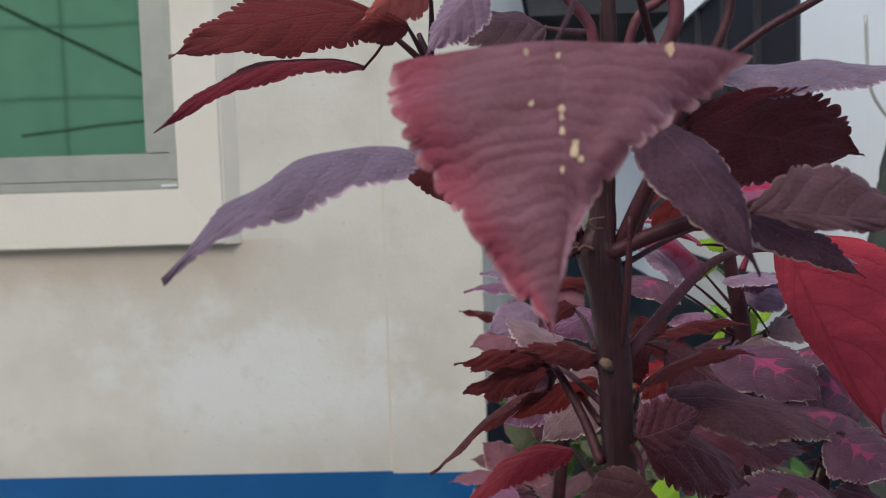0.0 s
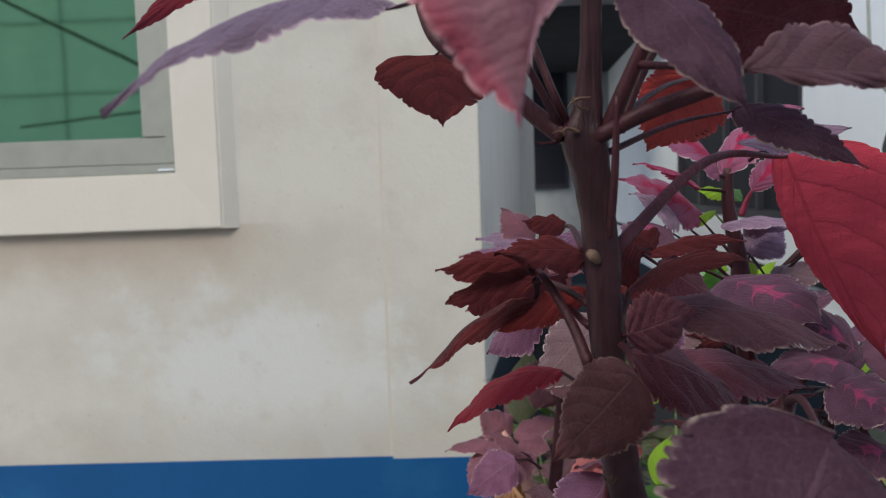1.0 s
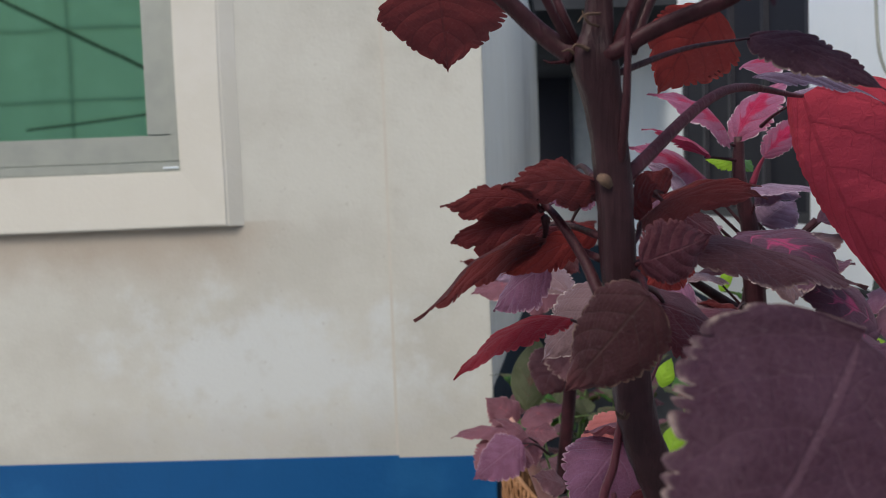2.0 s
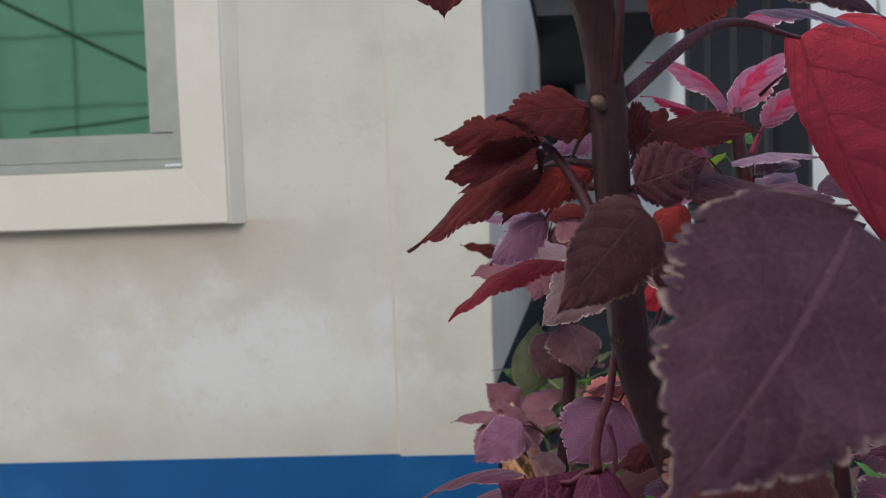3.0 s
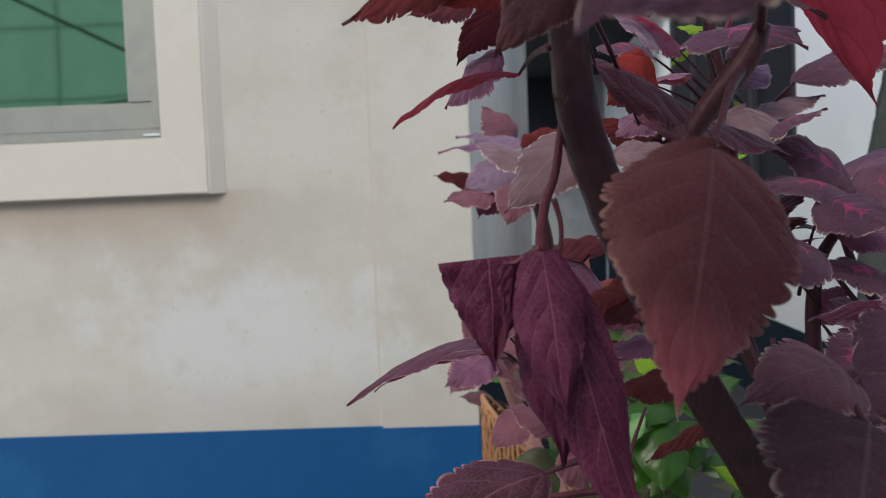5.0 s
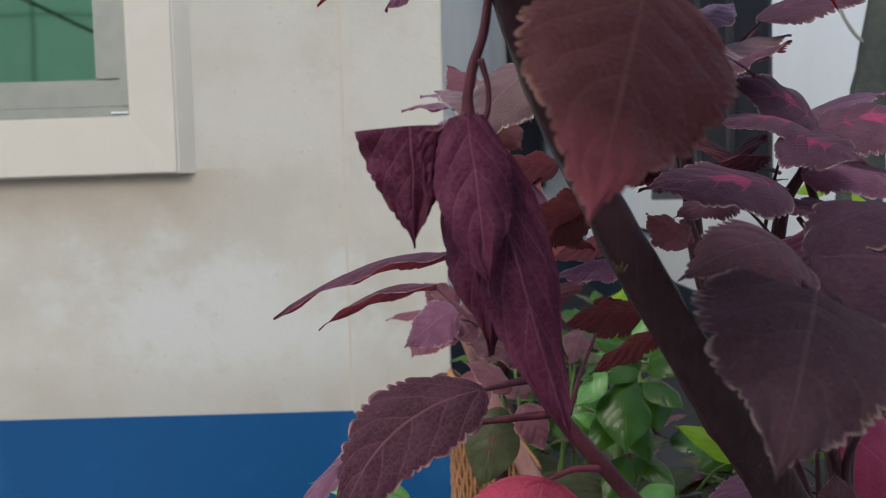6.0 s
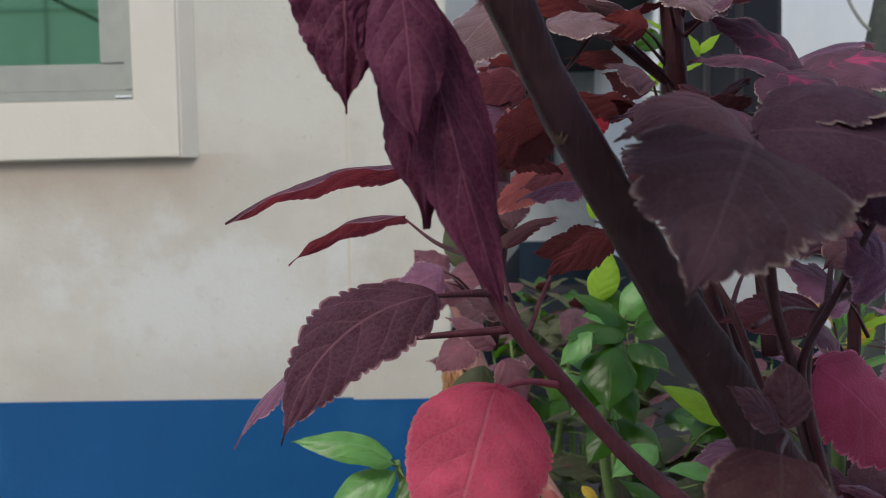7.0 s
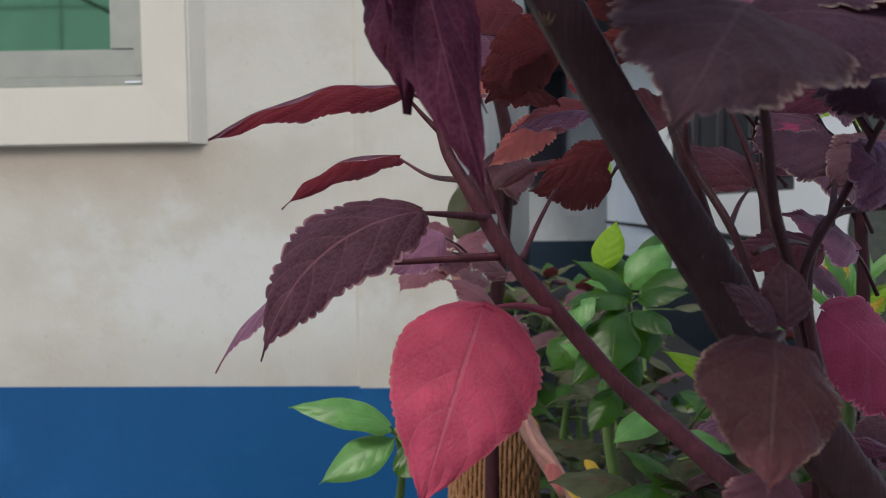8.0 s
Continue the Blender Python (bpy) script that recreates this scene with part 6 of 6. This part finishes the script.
leaf(green_shrub, (0.390, 1.340, 1.085), (0.412, 1.300, 1.025), 0.047, (0.1, -0.6, 0.75), 0.12, 0.20, "green", root=(0.405, 1.400, 1.081), tooth=0.0, teeth=8, ruffle=0.02, shape=0.75, cup=-0.1)
leaf(green_shrub, (0.382, 1.360, 1.058), (0.313, 1.360, 1.082), 0.034, (0.1, -0.6, 0.75), 0.12, 0.20, "pale_green", root=(0.405, 1.400, 1.103), tooth=0.0, teeth=8, ruffle=0.02, shape=0.75, cup=-0.1)
leaf(green_shrub, (0.390, 1.340, 1.023), (0.346, 1.300, 0.973), 0.043, (0.1, -0.6, 0.75), 0.12, 0.20, "green", root=(0.405, 1.400, 1.064), tooth=0.0, teeth=8, ruffle=0.02, shape=0.75, cup=-0.1)
leaf(green_shrub, (0.401, 1.360, 1.019), (0.449, 1.300, 0.988), 0.043, (0.1, -0.6, 0.75), 0.12, 0.20, "green", root=(0.405, 1.400, 1.069), tooth=0.0, teeth=8, ruffle=0.02, shape=0.75, cup=-0.1)
leaf(green_shrub, (0.527, 1.300, 1.030), (0.431, 1.260, 1.091), 0.040, (-0.1, -0.7, 0.7), 0.10, 0.15, "lime", root=(0.500, 1.380, 0.960), tooth=0.0, teeth=8, ruffle=0.02, shape=0.75, cup=-0.1)
leaf(green_shrub, (0.529, 1.280, 0.959), (0.426, 1.220, 0.991), 0.040, (-0.1, -0.5, 0.85), 0.12, 0.15, "pale_green", root=(0.500, 1.380, 0.900), tooth=0.0, teeth=8, ruffle=0.02, shape=0.75, cup=-0.1)
leaf(green_shrub, (0.426, 1.250, 1.014), (0.359, 1.200, 0.988), 0.042, (-0.1, -0.6, 0.8), 0.12, 0.15, "pale_green", root=(0.470, 1.380, 0.940), tooth=0.0, teeth=8, ruffle=0.02, shape=0.75, cup=-0.1)
leaf(green_shrub, (0.337, 1.400, 1.083), (0.309, 1.400, 1.035), 0.060, (-0.1, -0.6, 0.7), 0.10, 0.15, "green", root=(0.393, 1.400, 1.051), tooth=0.0, teeth=8, ruffle=0.02, shape=0.75, cup=-0.1)
leaf(green_shrub, (0.354, 1.300, 1.151), (0.312, 1.300, 1.107), 0.040, (-0.2, -0.5, 0.8), 0.10, 0.15, "pale_green", root=(0.399, 1.400, 1.135), tooth=0.0, teeth=8, ruffle=0.02, shape=0.75, cup=-0.1)
leaf(green_shrub, (0.181, 1.650, 1.219), (0.212, 1.720, 1.348), 0.075, (-0.2, -0.9, 0.3), 0.05, 0.15, "olive", root=(0.230, 1.620, 1.080), tooth=0.0, teeth=8, shape=0.75)
leaf(green_shrub, (0.383, 1.450, 1.301), (0.400, 1.450, 1.347), 0.030, (-0.3, -0.8, 0.4), 0.10, 0.15, "lime", tooth=0.0, teeth=8, ruffle=0.02, shape=0.75, cup=-0.1)

green_seedling = thing("seedling", (0.087, 1.380, 0.0), "low light green plant with glossy speckled leaves", "plant")
tube_part("stem", [(0.090, 1.360, 0.965, 0.0047), (0.098, 1.370, 0.914, 0.0055), (0.091, 1.380, 0.846, 0.0064)], STEM_GREEN, green_seedling, 10, 0.00, 0.00)
tube_part("stem", [(green_seedling.location.x, green_seedling.location.y, 0, 0.01), (green_seedling.location.x, green_seedling.location.y, 0.4, 0.009), (green_seedling.location.x, green_seedling.location.y, 0.76, 0.008)], STEM_GREEN, green_seedling)
leaf(green_seedling, (0.083, 1.350, 0.974), (-0.056, 1.336, 1.001), 0.050, (0, -0.65, 0.8), 0.12, 0.15, "pale_green", root=(0.091, 1.360, 0.957), tooth=0.0, teeth=8, ruffle=0.02, shape=0.75, cup=-0.1)
leaf(green_seedling, (0.086, 1.330, 0.971), (0.019, 1.300, 0.991), 0.030, (0, -0.5, 0.85), 0.08, 0.15, "pale_green", root=(0.091, 1.360, 0.957), tooth=0.0, teeth=8, ruffle=0.02, shape=0.75, cup=-0.1)
leaf(green_seedling, (0.087, 1.330, 0.957), (-0.008, 1.300, 0.907), 0.060, (-0.2, -0.7, 0.6), 0.08, 0.15, "pale_green", root=(0.091, 1.360, 0.957), tooth=0.0, teeth=8, ruffle=0.02, shape=0.75, cup=-0.1)
leaf(green_seedling, (0.103, 1.330, 0.950), (0.139, 1.300, 0.913), 0.060, (0.2, -0.7, 0.6), 0.08, 0.15, "green", root=(0.091, 1.360, 0.957), tooth=0.0, teeth=8, ruffle=0.02, shape=0.75, cup=-0.1)
# dry curled leaves caught between the stems

dry_stalk = thing("dry_stalk", (0.350, 1.500, 0.0), "withered pink-brown stalk with dry curled leaves", "plant")
tube_part("stalk", [(0.280, 1.500, 0.944, 0.0030), (0.297, 1.500, 0.900, 0.0062), (0.328, 1.500, 0.864, 0.0070), (0.350, 1.500, 0.818, 0.0074), (0.349, 1.500, 0.730, 0.0090)], STEM_PALE, dry_stalk, 10, 0.00, 0.00)
tube_part("stalk", [(dry_stalk.location.x, dry_stalk.location.y, 0, 0.014), (dry_stalk.location.x, dry_stalk.location.y, 0.35, 0.014), (dry_stalk.location.x, dry_stalk.location.y, 0.64, 0.012)], STEM_PALE, dry_stalk)
leaf(dry_stalk, (0.343, 1.480, 0.853), (0.361, 1.460, 0.816), 0.018, (0.2, -0.8, 0.3), 0.10, 0.50, "yellow")
leaf(dry_stalk, (0.369, 1.480, 0.884), (0.394, 1.460, 0.860), 0.016, (0.2, -0.8, 0.3), 0.10, 0.50, "yellow")
leaf(dry_stalk, (0.319, 1.500, 0.878), (0.332, 1.460, 0.834), 0.025, (0.2, -0.8, 0.3), 0.10, 0.50, "salmon")

croton = thing("croton", (0.727, 1.400, 0.0), "small croton with yellow-splashed leaves", "plant")
tube_part("stem", [(croton.location.x, croton.location.y, 0, 0.012), (croton.location.x, croton.location.y, 0.6, 0.011), (croton.location.x, croton.location.y, 1.05, 0.009)], STEM_GREEN, croton)
crown = random.Random(41)
for k in range(14):
    a = k * 2.4
    foot = Vector((0.725 + 0.012 * math.cos(a), 1.40 + 0.012 * math.sin(a), 1.02 + 0.010 * k))
    way = Vector((math.cos(a), 0.5 * math.sin(a), crown.uniform(0.2, 1.1))).normalized()
    leaf(croton, foot, foot + way * crown.uniform(0.07, 0.11), crown.uniform(0.014, 0.022), (0.2 * math.cos(a), -0.6, 0.8), 0.12, 0.15, ("yellow", "pale_green", "lime", "pale_green")[k % 4], tooth=0.0, teeth=8, shape=0.75)
leaf(croton, (0.717, 1.400, 1.165), (0.703, 1.420, 1.200), 0.035, (-0.1, -0.8, 0.5), 0.10, 0.20, "yellow", root=(0.725, 1.400, 1.114))
leaf(croton, (0.725, 1.400, 1.145), (0.693, 1.420, 1.216), 0.020, (-0.1, -0.8, 0.5), 0.10, 0.20, "pale_green", root=(0.725, 1.400, 1.114))
leaf(croton, (0.741, 1.400, 1.137), (0.765, 1.420, 1.200), 0.025, (-0.1, -0.8, 0.5), 0.10, 0.20, "pale_green", root=(0.725, 1.400, 1.114))
leaf(croton, (0.749, 1.400, 1.113), (0.788, 1.420, 1.159), 0.030, (-0.1, -0.8, 0.5), 0.10, 0.20, "lime", root=(0.725, 1.400, 1.114))

# ---- leafy undergrowth that fills the bed behind ----
def undergrowth(at, count, spread, z0, z1, kinds, size, seed, label, name, smooth_edge=False):
    rnd = random.Random(seed)
    p = thing(name, (at[0], at[1], 0), label, "plant", "undergrowth")
    tops = []
    for k in range(3):
        a = rnd.uniform(0, 6.28)
        top = (at[0] + spread * 0.5 * math.cos(a), at[1] + spread * 0.5 * math.sin(a), z1 - 0.05 * k)
        tube_part("stem", [(at[0], at[1], 0, 0.012), ((at[0] * 2 + top[0]) / 3, (at[1] * 2 + top[1]) / 3, z1 * 0.5, 0.010), (*top, 0.0022)], STEM if kinds[0] in ("dusky", "maroon", "purple") else STEM_GREEN, p, 8)
        tops.append(top)
        for q in range(4):
            a = q * 1.57 + k
            d_ = Vector((math.cos(a), math.sin(a), 0.5))
            leaf(p, Vector(top) + d_ * 0.004, Vector(top) + d_ * size * 0.75, size * 0.42, (0, -0.2, 1), 0.12, 0.2, kinds[q % len(kinds)], root=None, teeth=8 if smooth_edge else 13, tooth=0.0 if smooth_edge else 0.05)
    for k in range(count):
        top = tops[k % 3]
        s_ = rnd.uniform(0, 1)
        z = z0 + (z1 - z0) * s_
        f = z / z1
        node = Vector((at[0] + (top[0] - at[0]) * f, at[1] + (top[1] - at[1]) * f, z))
        a = rnd.uniform(0, 6.28)
        out_ = Vector((math.cos(a), math.sin(a), rnd.uniform(-0.1, 0.5)))
        size_ = size * rnd.uniform(0.7, 1.2)
        b_ = node + out_ * size_ * rnd.uniform(0.3, 0.7)
        t_ = b_ + Vector((math.cos(a), math.sin(a), rnd.uniform(-0.7, 0.1))) * size_
        leaf(p, b_, t_, size_ * rnd.uniform(0.5, 0.7), (rnd.uniform(-0.3, 0.3), rnd.uniform(-0.6, 0.1), 1), rnd.uniform(0.05, 0.15), rnd.uniform(0.1, 0.3), rnd.choice(kinds), root=node,
             teeth=8 if smooth_edge else 13, tooth=0.0 if smooth_edge else 0.05)
    return p


DARK = ("dusky", "maroon", "purple", "maroon")
for place in ((0.62, 0.95), (0.78, 1.25), (0.68, 1.32), (0.95, 1.6)):
    undergrowth(place, 26, 0.16, 0.55, 1.10, DARK, 0.085, int(place[0] * 1000), "bushy dark purple coleus behind the tall stem", "coleus")
SHADE = ("olive", "green", "olive", "dusky", "olive")
for place in ((0.46, 1.42), (0.52, 1.6), (0.70, 1.75), (0.45, 1.95), (0.62, 2.2), (0.86, 2.1), (0.38, 2.35), (0.33, 2.75), (0.55, 2.8)):
    undergrowth(place, 44, 0.24, 0.35, 0.95 if place[1] < 2.2 else 1.06, SHADE, 0.11, int(place[0] * 1000), "leafy green shrub in the shade of the coleus", "shrub", True)
